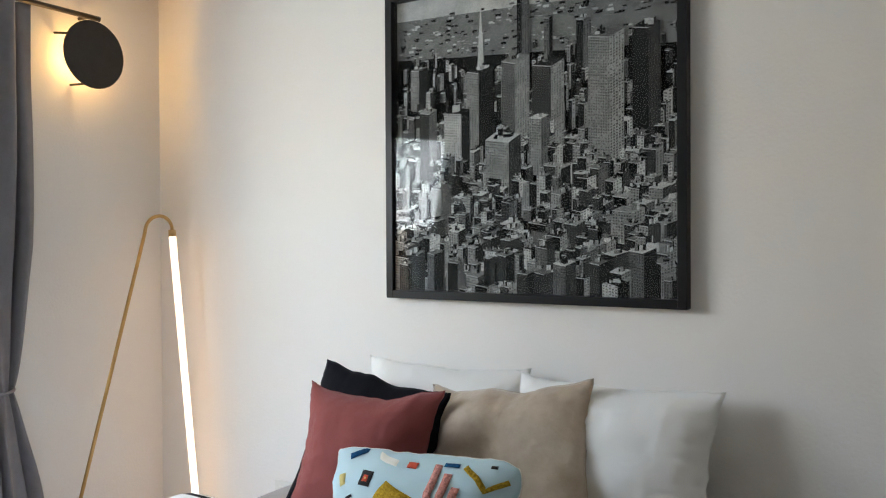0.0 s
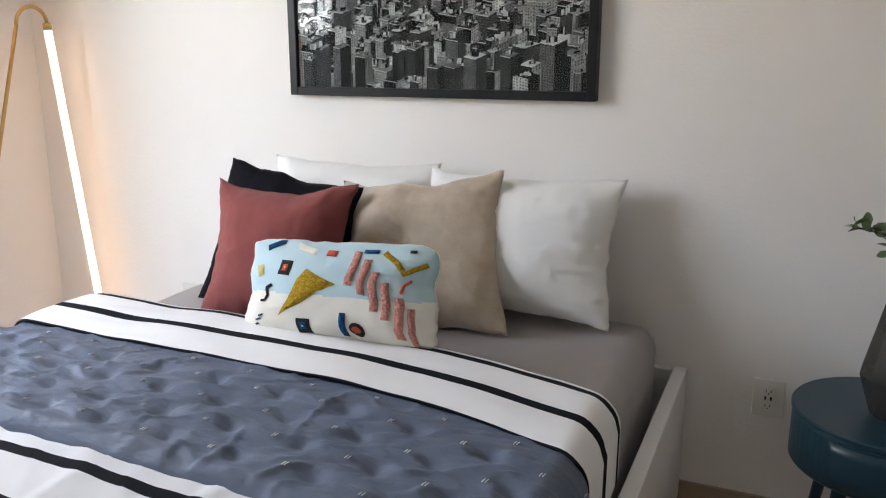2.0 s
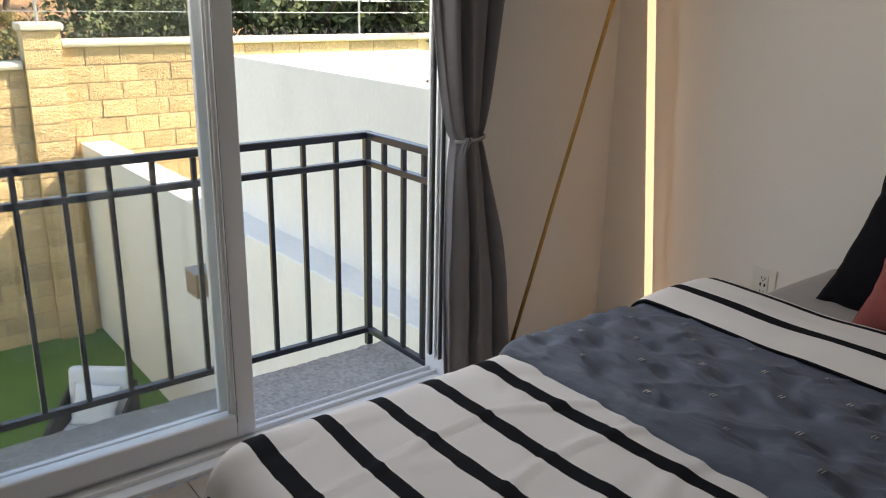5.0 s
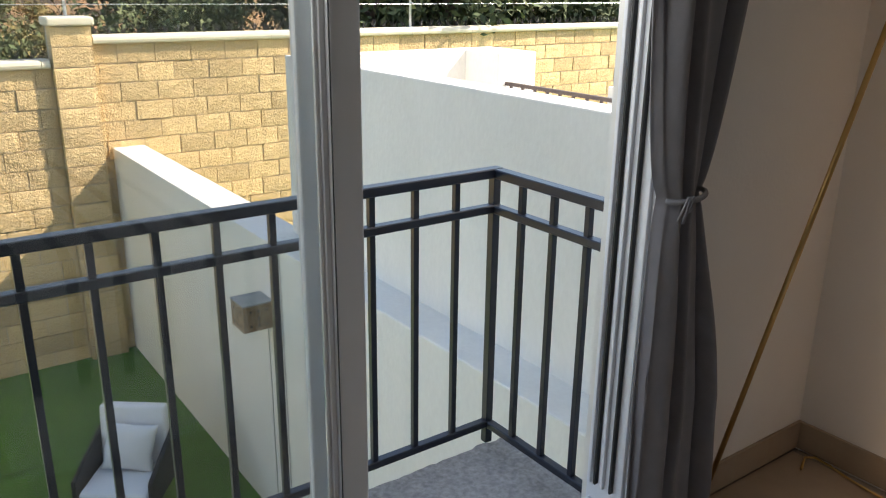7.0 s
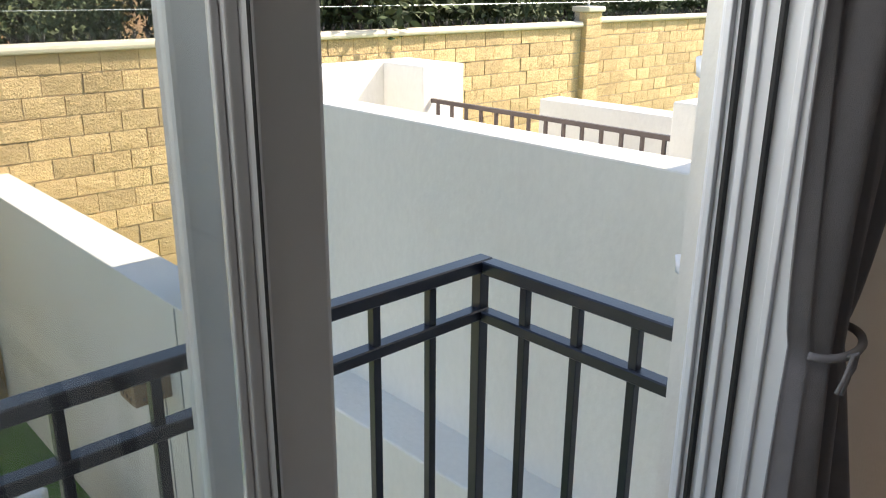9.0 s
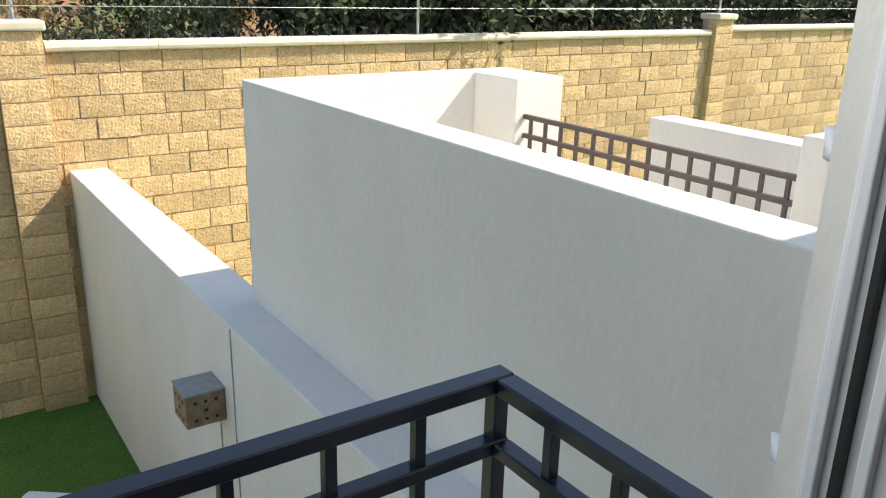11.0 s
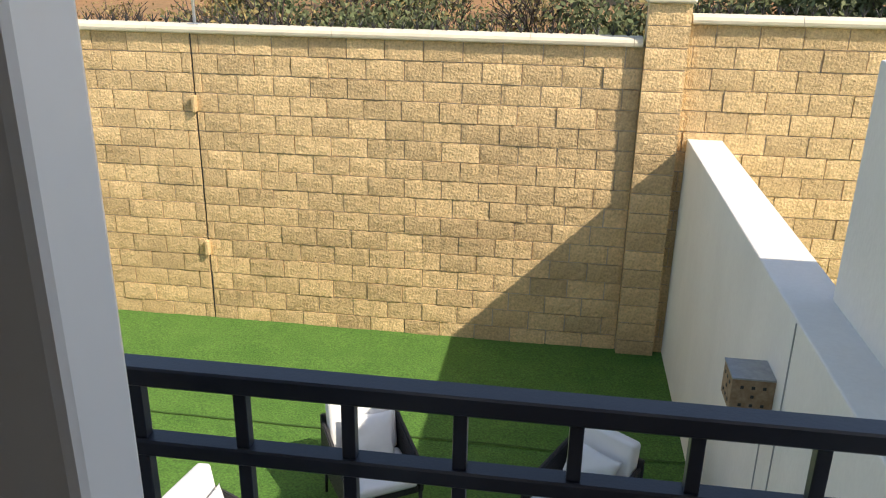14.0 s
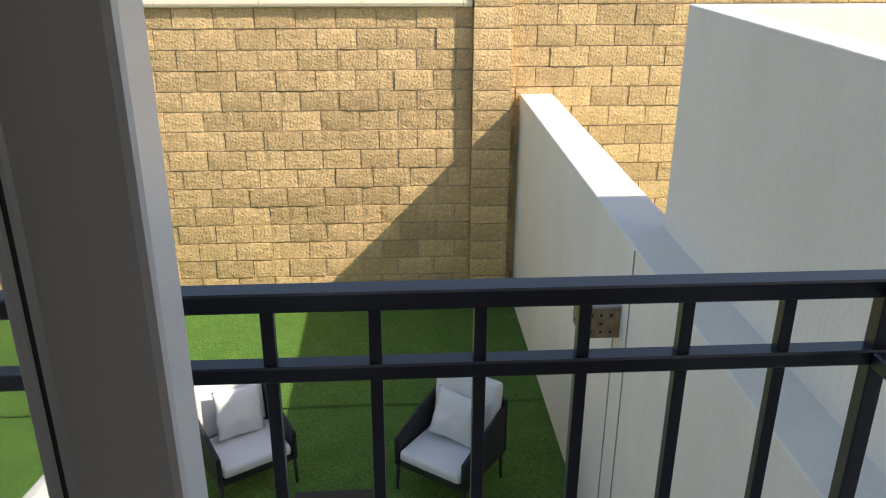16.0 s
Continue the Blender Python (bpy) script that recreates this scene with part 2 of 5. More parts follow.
M_BUSHDARK = shader("dark_tree_leaves", (0.045, 0.065, 0.022), 0.8, tint=(0.08, 0.10, 0.04), scale=1.0, amount=0.9, piece=0.4)
M_GALV = shader("galvanised_post", (0.55, 0.57, 0.58), 0.35, 0.6, tint=(0.45, 0.47, 0.48), scale=20)
M_FRAMEBLK = shader("black_picture_frame", (0.006, 0.006, 0.007), 0.42, tint=(0.012, 0.012, 0.012), scale=20, spec=0.25)


def striped(name, rows, base, dark):
    """Cotton with woven dark stripes across its length; rows: (start, end) in metres along the cloth (UV x)."""
    m = shader(name, base, 0.9, tint=tuple(c * 0.94 for c in base), scale=6, amount=0.5, bump=0.18, bump_scale=450, spec=0.12)
    nt = m.node_tree
    n, ln = nt.nodes, nt.links
    bsdf = n["Principled BSDF"]
    plain = bsdf.inputs["Base Color"].links[0].from_socket
    uv = n.new("ShaderNodeUVMap")
    uv.uv_map = "cloth"
    sep = n.new("ShaderNodeSeparateXYZ")
    ln.new(uv.outputs[0], sep.inputs[0])
    total = None
    for a, b in rows:
        cmp = n.new("ShaderNodeMath")
        cmp.operation = "COMPARE"
        cmp.inputs[1].default_value = (a + b) / 2
        cmp.inputs[2].default_value = (b - a) / 2
        ln.new(sep.outputs["X"], cmp.inputs[0])
        if total is None:
            total = cmp.outputs[0]
        else:
            add = n.new("ShaderNodeMath")
            add.operation = "MAXIMUM"
            ln.new(total, add.inputs[0])
            ln.new(cmp.outputs[0], add.inputs[1])
            total = add.outputs[0]
    mix = n.new("ShaderNodeMix")
    mix.data_type = "RGBA"
    mix.inputs["B"].default_value = (*dark, 1)
    ln.new(total, mix.inputs["Factor"])
    ln.new(plain, mix.inputs["A"])
    ln.new(mix.outputs["Result"], bsdf.inputs["Base Color"])
    return m


# ---- mesh helpers ----
def linked(name, bm, material, smooth=False):
    me = bpy.data.meshes.new(name)
    bmesh.ops.recalc_face_normals(bm, faces=bm.faces)
    bm.to_mesh(me)
    bm.free()
    for mat in material if isinstance(material, (list, tuple)) else [material]:
        me.materials.append(mat)
    if smooth:
        for p in me.polygons:
            p.use_smooth = True
    return me


def part(name, bm, material, parent, label="", smooth=False):
    """Links a bmesh as one mesh object under a thing or a part."""
    ob = new(name, linked(name, bm, material, smooth))
    ob.parent = parent
    if label:
        ob["label"] = label
    return ob


def thing(name, label, category, at=(0, 0, 0), rz=0.0, group="", kind=""):
    e = new(name)
    e.matrix_world = pose(*at, 0, 0, rz)
    return tagged(e, label, category, group, kind)


def box(bm, x0, x1, y0, y1, z0, z1, bevel=0.0, segments=2):
    m = Matrix.LocRotScale(((x0 + x1) / 2, (y0 + y1) / 2, (z0 + z1) / 2), None, (abs(x1 - x0), abs(y1 - y0), abs(z1 - z0)))
    made = bmesh.ops.create_cube(bm, size=1.0, matrix=m)["verts"]
    if bevel:
        edges = list({e for v in made for e in v.link_edges})
        bmesh.ops.bevel(bm, geom=edges, offset=bevel, segments=segments, affect="EDGES", profile=0.5)
    return bm


def boxes(*rows, bevel=0.0):
    bm = bmesh.new()
    for r in rows:
        box(bm, *r, bevel=bevel)
    return bm


def tube(bm, points, radius, sides=8, caps=True, end_radius=None):
    """A round bar along points."""
    pts = [Vector(p) for p in points]
    rings = []
    up = Vector((0, 0, 1))
    for i, p in enumerate(pts):
        d = (pts[min(i + 1, len(pts) - 1)] - pts[max(i - 1, 0)]).normalized()
        a = d.cross(up)
        if a.length < 0.05:
            a = d.cross(Vector((1, 0, 0)))
        a.normalize()
        b = d.cross(a).normalized()
        r = radius if end_radius is None else radius + (end_radius - radius) * i / (len(pts) - 1)
        rings.append([bm.verts.new(p + r * (math.cos(k * 2 * math.pi / sides) * a + math.sin(k * 2 * math.pi / sides) * b)) for k in range(sides)])
    for r0, r1 in zip(rings, rings[1:]):
        for k in range(sides):
            bm.faces.new((r0[k], r0[(k + 1) % sides], r1[(k + 1) % sides], r1[k]))
    if caps:
        bm.faces.new(rings[0])
        bm.faces.new(rings[-1])
    return bm


def bar(bm, p, q, w, h):
    """A square bar from p to q, w wide across and h high."""
    p, q = Vector(p), Vector(q)
    d = (q - p).normalized()
    a = d.cross(Vector((0, 0, 1)))
    if a.length < 0.05:
        a = Vector((1, 0, 0))
    a.normalize()
    b = a.cross(d).normalized()
    ring = []
    for c in (p, q):
        ring.append([bm.verts.new(c + sx * w / 2 * a + sz * h / 2 * b) for sx, sz in ((-1, -1), (1, -1), (1, 1), (-1, 1))])
    for k in range(4):
        bm.faces.new((ring[0][k], ring[0][(k + 1) % 4], ring[1][(k + 1) % 4], ring[1][k]))
    bm.faces.new(ring[0])
    bm.faces.new(ring[1])
    return bm


def lathe(bm, profile, sides=32, at=(0, 0, 0)):
    rings = []
    for r, z in profile:
        rings.append([bm.verts.new((at[0] + r * math.cos(k * 2 * math.pi / sides), at[1] + r * math.sin(k * 2 * math.pi / sides), at[2] + z)) for k in range(sides)])
    for r0, r1 in zip(rings, rings[1:]):
        for k in range(sides):
            bm.faces.new((r0[k], r0[(k + 1) % sides], r1[(k + 1) % sides], r1[k]))
    bm.faces.new(rings[0])
    bm.faces.new(rings[-1])
    return bm


def sheet(bm, nu, nv, place, uv=None):
    """A grid of nu x nv cells with points place(u, v), u and v in 0..1; uv(u, v) gives the cloth's own lengths."""
    layer = bm.loops.layers.uv.get("cloth") or bm.loops.layers.uv.new("cloth")
    grid = [[bm.verts.new(place(i / nu, j / nv)) for j in range(nv + 1)] for i in range(nu + 1)]
    for i in range(nu):
        for j in range(nv):
            fc = bm.faces.new((grid[i][j], grid[i + 1][j], grid[i + 1][j + 1], grid[i][j + 1]))
            if uv:
                for lp, (a, b) in zip(fc.loops, ((i, j), (i + 1, j), (i + 1, j + 1), (i, j + 1))):
                    lp[layer].uv = uv(a / nu, b / nv)
    return grid


def structure(name, bm, material, label, category="wall", smooth=False):
    return tagged(new(name, linked(name, bm, material, smooth)), label, category, kind="structure")


def wave(x, y, z=0.0):
    return noise.noise(Vector((x, y, z)))

# ---- the room ----
HEAD_X, IN_Y, OUT_Y = 0.703, -0.735, -0.555
ROOM_X0, ROOM_Y0, CEIL_Z, GRASS_Z = -3.4, -5.6, 2.68, -2.74
DOOR_X0, DOOR_X1, DOOR_Z = -1.76, -0.03, 2.25

floor = structure("floor", boxes((ROOM_X0, HEAD_X, ROOM_Y0, IN_Y, -0.20, -0.012)), M_GROUT, "tan ceramic tile floor of the bedroom", "floor")
structure("wall_head", boxes((HEAD_X, HEAD_X + 0.15, ROOM_Y0 - 0.15, OUT_Y, -0.2, CEIL_Z + 0.15)), M_WALL, "white painted wall behind the bed")
structure("wall_window", boxes(
    (DOOR_X1, HEAD_X, IN_Y, OUT_Y - 0.004, -0.2, CEIL_Z), (DOOR_X0, DOOR_X1, IN_Y, OUT_Y - 0.004, DOOR_Z, CEIL_Z),
    (ROOM_X0, DOOR_X0, IN_Y, OUT_Y - 0.004, -0.2, CEIL_Z)), M_WALL, "white painted wall around the sliding door")
structure("wall_back", boxes((ROOM_X0, HEAD_X, ROOM_Y0 - 0.15, ROOM_Y0, -0.2, CEIL_Z)), M_WALL, "plain white painted wall")
structure("wall_side", boxes((ROOM_X0 - 0.15, ROOM_X0, ROOM_Y0 - 0.15, OUT_Y, -0.2, CEIL_Z)), M_WALL, "plain white painted wall")
structure("ceiling", boxes((ROOM_X0 - 0.15, HEAD_X - 0.002, ROOM_Y0 - 0.15, OUT_Y, CEIL_Z, CEIL_Z + 0.15)), M_CEIL, "plain white ceiling", "ceiling")
structure("baseboard", boxes(
    (HEAD_X - 0.012, HEAD_X - 0.0005, ROOM_Y0 + 0.012, IN_Y - 0.012, 0.0, 0.095), (DOOR_X1 + 0.002, HEAD_X - 0.0005, IN_Y - 0.012, IN_Y - 0.0005, 0.0, 0.095),
    (ROOM_X0 + 0.0005, DOOR_X0 - 0.002, IN_Y - 0.012, IN_Y - 0.0005, 0.0, 0.095), (ROOM_X0 + 0.0005, ROOM_X0 + 0.012, ROOM_Y0 + 0.012, IN_Y - 0.012, 0.0, 0.095),
    (ROOM_X0 + 0.012, HEAD_X - 0.012, ROOM_Y0 + 0.0005, ROOM_Y0 + 0.012, 0.0, 0.095), bevel=0.002), M_BASE, "tan tile skirting along the walls", "baseboard")

# outer skin of the house
structure("house_wall", boxes(
    (DOOR_X1 - 0.036, 0.85, OUT_Y, OUT_Y + 0.03, GRASS_Z, 3.1), (DOOR_X0 - 0.004, DOOR_X1 + 0.004, OUT_Y, OUT_Y + 0.03, DOOR_Z + 0.01, 3.1),
    (-5.5, DOOR_X0 - 0.004, OUT_Y, OUT_Y + 0.03, GRASS_Z, 3.1), (DOOR_X0 - 0.004, DOOR_X1 + 0.004, OUT_Y, OUT_Y + 0.03, GRASS_Z, -0.28)), M_STUCCO, "rough grey stuccoed outer wall of the house")
structure("house_roof", boxes((-5.5, 0.85, ROOM_Y0 - 0.3, OUT_Y + 0.03, 3.1, 3.25)), M_STUCCO, "flat stuccoed roof of the house", "roof")

# ---- the sliding door ----
window_1 = thing("window_1", "white sliding balcony door standing half open, with insect screen", "sliding door", kind="structure")
FY0, FY1 = -0.748, -0.562
part("frame", boxes(
    (DOOR_X0, DOOR_X0 + 0.05, FY0, FY1, 0.0, DOOR_Z), (DOOR_X1 - 0.06, DOOR_X1, FY0, FY1, 0.0, DOOR_Z),
    (DOOR_X0 + 0.05, DOOR_X1 - 0.06, FY0, FY1, 0.0, 0.018), (DOOR_X0 + 0.05, DOOR_X1 - 0.06, FY0, FY1, DOOR_Z - 0.05, DOOR_Z), bevel=0.004), M_PVC, window_1)
part("track", boxes(*[(DOOR_X0 + 0.05, DOOR_X1 - 0.06, y, y + 0.008, 0.018, 0.034) for y in (-0.70, -0.63, -0.585)],
    *[(DOOR_X1 - 0.072, DOOR_X1 - 0.06, y, y + 0.012, 0.085, DOOR_Z - 0.05) for y in (-0.70, -0.63, -0.585)], bevel=0.002), M_PVC, window_1)
part("gasket", boxes(*[(DOOR_X1 - 0.074, DOOR_X1 - 0.0605, y, y + 0.006, 0.09, DOOR_Z - 0.06) for y in (-0.662, -0.605)]), M_RUBBER, window_1, "black seal strip")
SX = -0.857
sash = part("sash", boxes(
    (DOOR_X0 + 0.05, DOOR_X0 + 0.12, -0.650, -0.598, 0.036, DOOR_Z - 0.05), (SX - 0.066, SX, -0.650, -0.598, 0.036, DOOR_Z - 0.05),
    (DOOR_X0 + 0.12, SX - 0.066, -0.650, -0.598, 0.036, 0.115), (DOOR_X0 + 0.12, SX - 0.066, -0.650, -0.598, DOOR_Z - 0.13, DOOR_Z - 0.05), bevel=0.006), M_PVC, window_1)
part("bead", boxes((SX - 0.078, SX - 0.0665, -0.640, -0.622, 0.115, DOOR_Z - 0.13), (SX - 0.086, SX - 0.0785, -0.634, -0.626, 0.115, DOOR_Z - 0.13), bevel=0.002), M_PVC, sash)
pane = part("pane", boxes((DOOR_X0 + 0.12, SX - 0.0865, -0.632, -0.627, 0.115, DOOR_Z - 0.13)), M_GLASS, sash, "clear glass pane")
pane.visible_shadow = False
part("seal", boxes((SX - 0.0662, SX - 0.0655, -0.655, -0.6505, 0.09, DOOR_Z - 0.06)), M_RUBBER, sash, "black brush seal")
sash2 = part("outer_sash", boxes(
    (DOOR_X0 + 0.05, DOOR_X0 + 0.12, -0.592, -0.566, 0.036, DOOR_Z - 0.05), (SX - 0.100, SX - 0.050, -0.592, -0.566, 0.036, DOOR_Z - 0.05),
    (DOOR_X0 + 0.12, SX - 0.100, -0.592, -0.566, 0.036, 0.115), (DOOR_X0 + 0.12, SX - 0.100, -0.592, -0.566, DOOR_Z - 0.13, DOOR_Z - 0.05), bevel=0.005), M_PVC, window_1)
screen = part("screen", boxes((DOOR_X0 + 0.12, SX - 0.100, -0.580, -0.578, 0.115, DOOR_Z - 0.13)), M_SCREEN, sash2, "fine dark insect mesh")
screen.visible_shadow = False

# ---- balcony ----
bm = bmesh.new()
sheet(bm, 90, 16, lambda u, v: (-2.2 + 2.30 * u, -0.72 + 0.70 * v + (0.012 * wave(u * 40, 3.1) if v == 1 else 0), -0.105 + 0.006 * wave(u * 60, v * 22)))
sheet(bm, 90, 2, lambda u, v: (-2.2 + 2.30 * u, -0.02 + 0.012 * wave(u * 40, 3.1) * (v == 0) - 0.01 * v, -0.105 + 0.006 * wave(u * 60, 22) * (v == 0) - 0.16 * v))
box(bm, -2.2, 0.10, -0.52, -0.035, -0.28, -0.13)
structure("balcony_slab", bm, M_SLAB, "rough exposed-aggregate concrete balcony slab", "balcony", True)

railing = thing("railing", "black painted square-bar steel balcony railing", "railing")
TOP, MID, LOW = 0.858, 0.741, -0.035
for name, z, w, h in (("top_rail", TOP, 0.040, 0.030), ("middle_rail", MID, 0.034, 0.026), ("bottom_rail", LOW, 0.030, 0.026)):
    bm = bmesh.new()
    bar(bm, (-2.15, 0, z), (w / 2, 0, z), w, h)
    bar(bm, (0, -w / 2 - 0.001, z - 0.001), (0, OUT_Y + 0.03, z - 0.001), w, h)
    bmesh.ops.bevel(bm, geom=bm.edges[:], offset=0.003, segments=1, affect="EDGES")
    part(name, bm, M_IRON, railing)
post_mesh = linked("baluster", boxes((-0.0095, 0.0095, -0.0095, 0.0095, LOW, TOP - 0.01), bevel=0.0015), M_IRON)
for i in range(15):
    ob = new("baluster", post_mesh)
    ob.parent, ob.location = railing, (-0.1525 * i, 0, 0)
for y in (-0.135, -0.275, -0.415):
    ob = new("baluster", post_mesh)
    ob.parent, ob.location = railing, (0, y, 0)
part("corner_post", boxes((-0.014, 0.014, -0.014, 0.014, -0.11, TOP - 0.005), bevel=0.002), M_IRON, railing)

# ---- garden: turf, low wall, neighbour's terrace ----
WALL_Y = 7.3
bm = bmesh.new()
sheet(bm, 120, 60, lambda u, v: (-14 + 40 * u, -0.525 + 8.2 * v, GRASS_Z + 0.012 * wave(u * 70, v * 30)))
structure("ground", bm, M_GRASS, "bright green artificial turf with faint seams", "grass", True)

bm = bmesh.new()
box(bm, 0.608, 0.948, OUT_Y + 0.0305, WALL_Y + 0.02, GRASS_Z, -0.345, bevel=0.010)
structure("wall_garden", bm, M_STUCCO, "low white stuccoed garden wall between the yards")
# unseen wall, added so its sunlit face brightens the shaded walls opposite
structure("wall_bounce", boxes((-8.6, -8.3, OUT_Y + 0.03, WALL_Y - 0.03, GRASS_Z, -0.345)), M_STUCCO, "plain white stuccoed wall out of view, added to bounce sunlight into the yard")
structure("wall_terrace_other", boxes((-6.4, -4.07, 3.4, 3.6, GRASS_Z, 0.53), bevel=0.008), M_STUCCO, "white stuccoed wall end of the next terrace")
bm = bmesh.new()
box(bm, 0.868, 1.045, OUT_Y + 0.0305, 3.36, -0.36, 0.932, bevel=0.008)
box(bm, 1.0455, 2.69, 3.20, 3.36, -0.36, 0.932, bevel=0.008)
box(bm, 2.32, 2.69, 2.79, 3.1995, -0.36, 0.932, bevel=0.008)
structure("wall_terrace", bm, M_STUCCO, "white stuccoed parapet of the neighbouring terrace")
structure("terrace_floor", boxes((1.0455, 3.60, OUT_Y + 0.031, 3.1995, -0.52, -0.25)), M_STUCCO, "pale screeded floor of the neighbouring terrace", "floor")
bm = bmesh.new()
box(bm, 0.851, 9.0, OUT_Y - 0.25, OUT_Y + 0.03, GRASS_Z, 2.25)
structure("house_wall_beyond", bm, M_STUCCO, "white stuccoed wall of the adjoining house")
bm = bmesh.new()
box(bm, 3.63, 3.87, OUT_Y + 0.031, 2.90, GRASS_Z, 0.60, bevel=0.008)
structure("wall_yard_beyond", bm, M_STUCCO, "white stuccoed wall of the yard beyond")
bm = bmesh.new()
box(bm, 2.36, 2.62, OUT_Y + 0.031, 0.975, -0.45, 0.90, bevel=0.008)
structure("wall_terrace_pier", bm, M_STUCCO, "white stuccoed pier of the neighbouring terrace")

rail2 = thing("terrace_railing", "brown painted steel railing of the neighbouring terrace", "railing")
for name, z in (("top_rail", 0.708), ("middle_rail", 0.595), ("bottom_rail", -0.15)):
    bm = bmesh.new()
    bar(bm, (2.40, 2.789, z), (2.40, 0.976, z), 0.026, 0.026)
    part(name, bm, M_RUST, rail2)
m2 = linked("baluster", boxes((-0.009, 0.009, -0.009, 0.009, -0.15, 0.699)), M_RUST)
for i in range(14):
    ob = new("baluster", m2)
    ob.parent, ob.location = rail2, (2.40, 2.73 - 0.131 * i, 0)

for y in (3.0, 5.2):
    bm = bmesh.new()
    sheet(bm, 120, 1, lambda u, v: (-9.1 + 9.8 * u, y + 0.02 * v + 0.015 * wave(u * 20, y), GRASS_Z + 0.016 + 0.003 * wave(u * 60, v)))
    structure("turf_seam", bm, M_SEAM, "dark seam between two strips of turf", "seam")

# ---- boundary wall of split-face blocks ----
PX, PZ = 0.400, 0.2074


def block_mesh(seed, width, high=0.196, deep=0.05):
    """A split-face block: flat bed and sides, broken front towards -y, pitched back at its rim."""
    rng = random.Random(seed)
    bm = bmesh.new()
    nx, nz = (6, 4) if width > 0.25 else (4, 4)
    g = []
    tilt, bow = rng.uniform(-0.003, 0.003), rng.uniform(0.011, 0.017)
    for i in range(nx + 1):
        col = []
        for k in range(nz + 1):
            rim = i in (0, nx) or k in (0, nz)
            out = bow - 0.003 + rng.uniform(-0.003, 0.003) if rim else bow + tilt * (2 * i / nx - 1) + rng.uniform(-0.004, 0.005)
            col.append(bm.verts.new((-width / 2 + width * i / nx + (0 if i in (0, nx) else rng.uniform(-0.016, 0.016)), -out,
                                     -high / 2 + high * k / nz + (rng.uniform(-0.002, 0.002) if k in (0, nz) else rng.uniform(-0.010, 0.010)))))
        g.append(col)
    for i in range(nx):
        for k in range(nz):
            bm.faces.new((g[i][k], g[i + 1][k], g[i + 1][k + 1], g[i][k + 1]))
    loop = [g[i][0] for i in range(nx + 1)] + [g[nx][k] for k in range(1, nz + 1)] + [g[i][nz] for i in range(nx - 1, -1, -1)] + [g[0][k] for k in range(nz - 1, 0, -1)]
    back = [bm.verts.new((v.co.x, deep, v.co.z)) for v in loop]
    for i in range(len(loop)):
        j = (i + 1) % len(loop)
        bm.faces.new((loop[i], loop[j], back[j], back[i]))
    return bm


FULL = [linked("block", block_mesh(s, 0.388), M_BLOCK) for s in range(12)]
HALF = [linked("block", block_mesh(40 + s, 0.188), M_BLOCK) for s in range(4)]
PIER = [linked("block", block_mesh(60 + s, 0.396, 0.196, 0.15), M_BLOCK) for s in range(5)]


def course(parent, x0, x1, z, phase, rng, rest=None):
    """One course of blocks between x0 and x1 with joints at phase + n * PX; rest: a bmesh that takes them joined."""
    x = x0
    first = (phase - x0) % PX
    while x < x1 - 0.04:
        w = first if x == x0 and first > 0.05 else PX
        w = min(w, x1 - x)
        meshes = FULL if w > PX * 0.62 else HALF
        me = meshes[rng.randrange(len(meshes))]
        sx = w / (PX if meshes is FULL else PX / 2)
        m = pose(x + w / 2, WALL_Y + rng.uniform(-0.006, 0.006), z + PZ / 2, 0, 180 * rng.randrange(2)) @ Matrix.Diagonal((sx, 1, 1, 1))
        if rest is None:
            ob = new("block", me)
            ob.parent, ob.matrix_basis = parent, m
        else:
            k = len(rest.verts)
            rest.from_mesh(me)
            rest.verts.ensure_lookup_table()
            bmesh.ops.transform(rest, matrix=m, verts=rest.verts[k:])
        x += w


def block_wall(name, x0, x1, top, label, part_from, part_x=-99.0, joint=None, phase=-0.066):
    base = structure(name, boxes((x0, x1, WALL_Y + 0.004, WALL_Y + 0.16, GRASS_Z - 0.3, top)), M_MORTAR, label)
    rng = random.Random(len(name) * 7 + int(top * 100))
    rest = bmesh.new()
    n = int((top - GRASS_Z) / PZ) + 1
    spans = [(x0, joint - 0.008), (joint + 0.008, x1)] if joint else [(x0, x1)]
    for k in range(n):
        z = top - (k + 1) * PZ
        for a, b in spans:
            near = z > part_from and a >= part_x
            course(base, a, b, z, phase - (k % 2) * PX / 2 - (0.03 if k % 5 == 3 else 0), rng, None if near else rest)
    if len(rest.verts):
        tagged(part("far_blocks", rest, M_BLOCK, base), kind="stuff")
    else:
        rest.free()
    return base


def coping(name, x0, x1, z):
    """Half-round coping stones laid end to end."""
    bm = bmesh.new()
    x = x0
    while x < x1 - 0.01:
        e = min(x + 1.0, x1)
        prof = [(-0.060, 0.0), (-0.074, 0.014), (-0.080, 0.040), (-0.070, 0.068), (-0.040, 0.086), (0.10, 0.090), (0.19, 0.086), (0.205, 0.040), (0.19, 0.0)]
        a = [bm.verts.new((x + 0.002, WALL_Y + p, z + q)) for p, q in prof]
        b = [bm.verts.new((e - 0.002, WALL_Y + p, z + q)) for p, q in prof]
        for i in range(len(prof)):
            j = (i + 1) % len(prof)
            bm.faces.new((a[i], a[j], b[j], b[i]))
        bm.faces.new(a)
        bm.faces.new(b)
        x = e
    return structure(name, bm, M_COPING, "cream half-round coping stones", "coping")


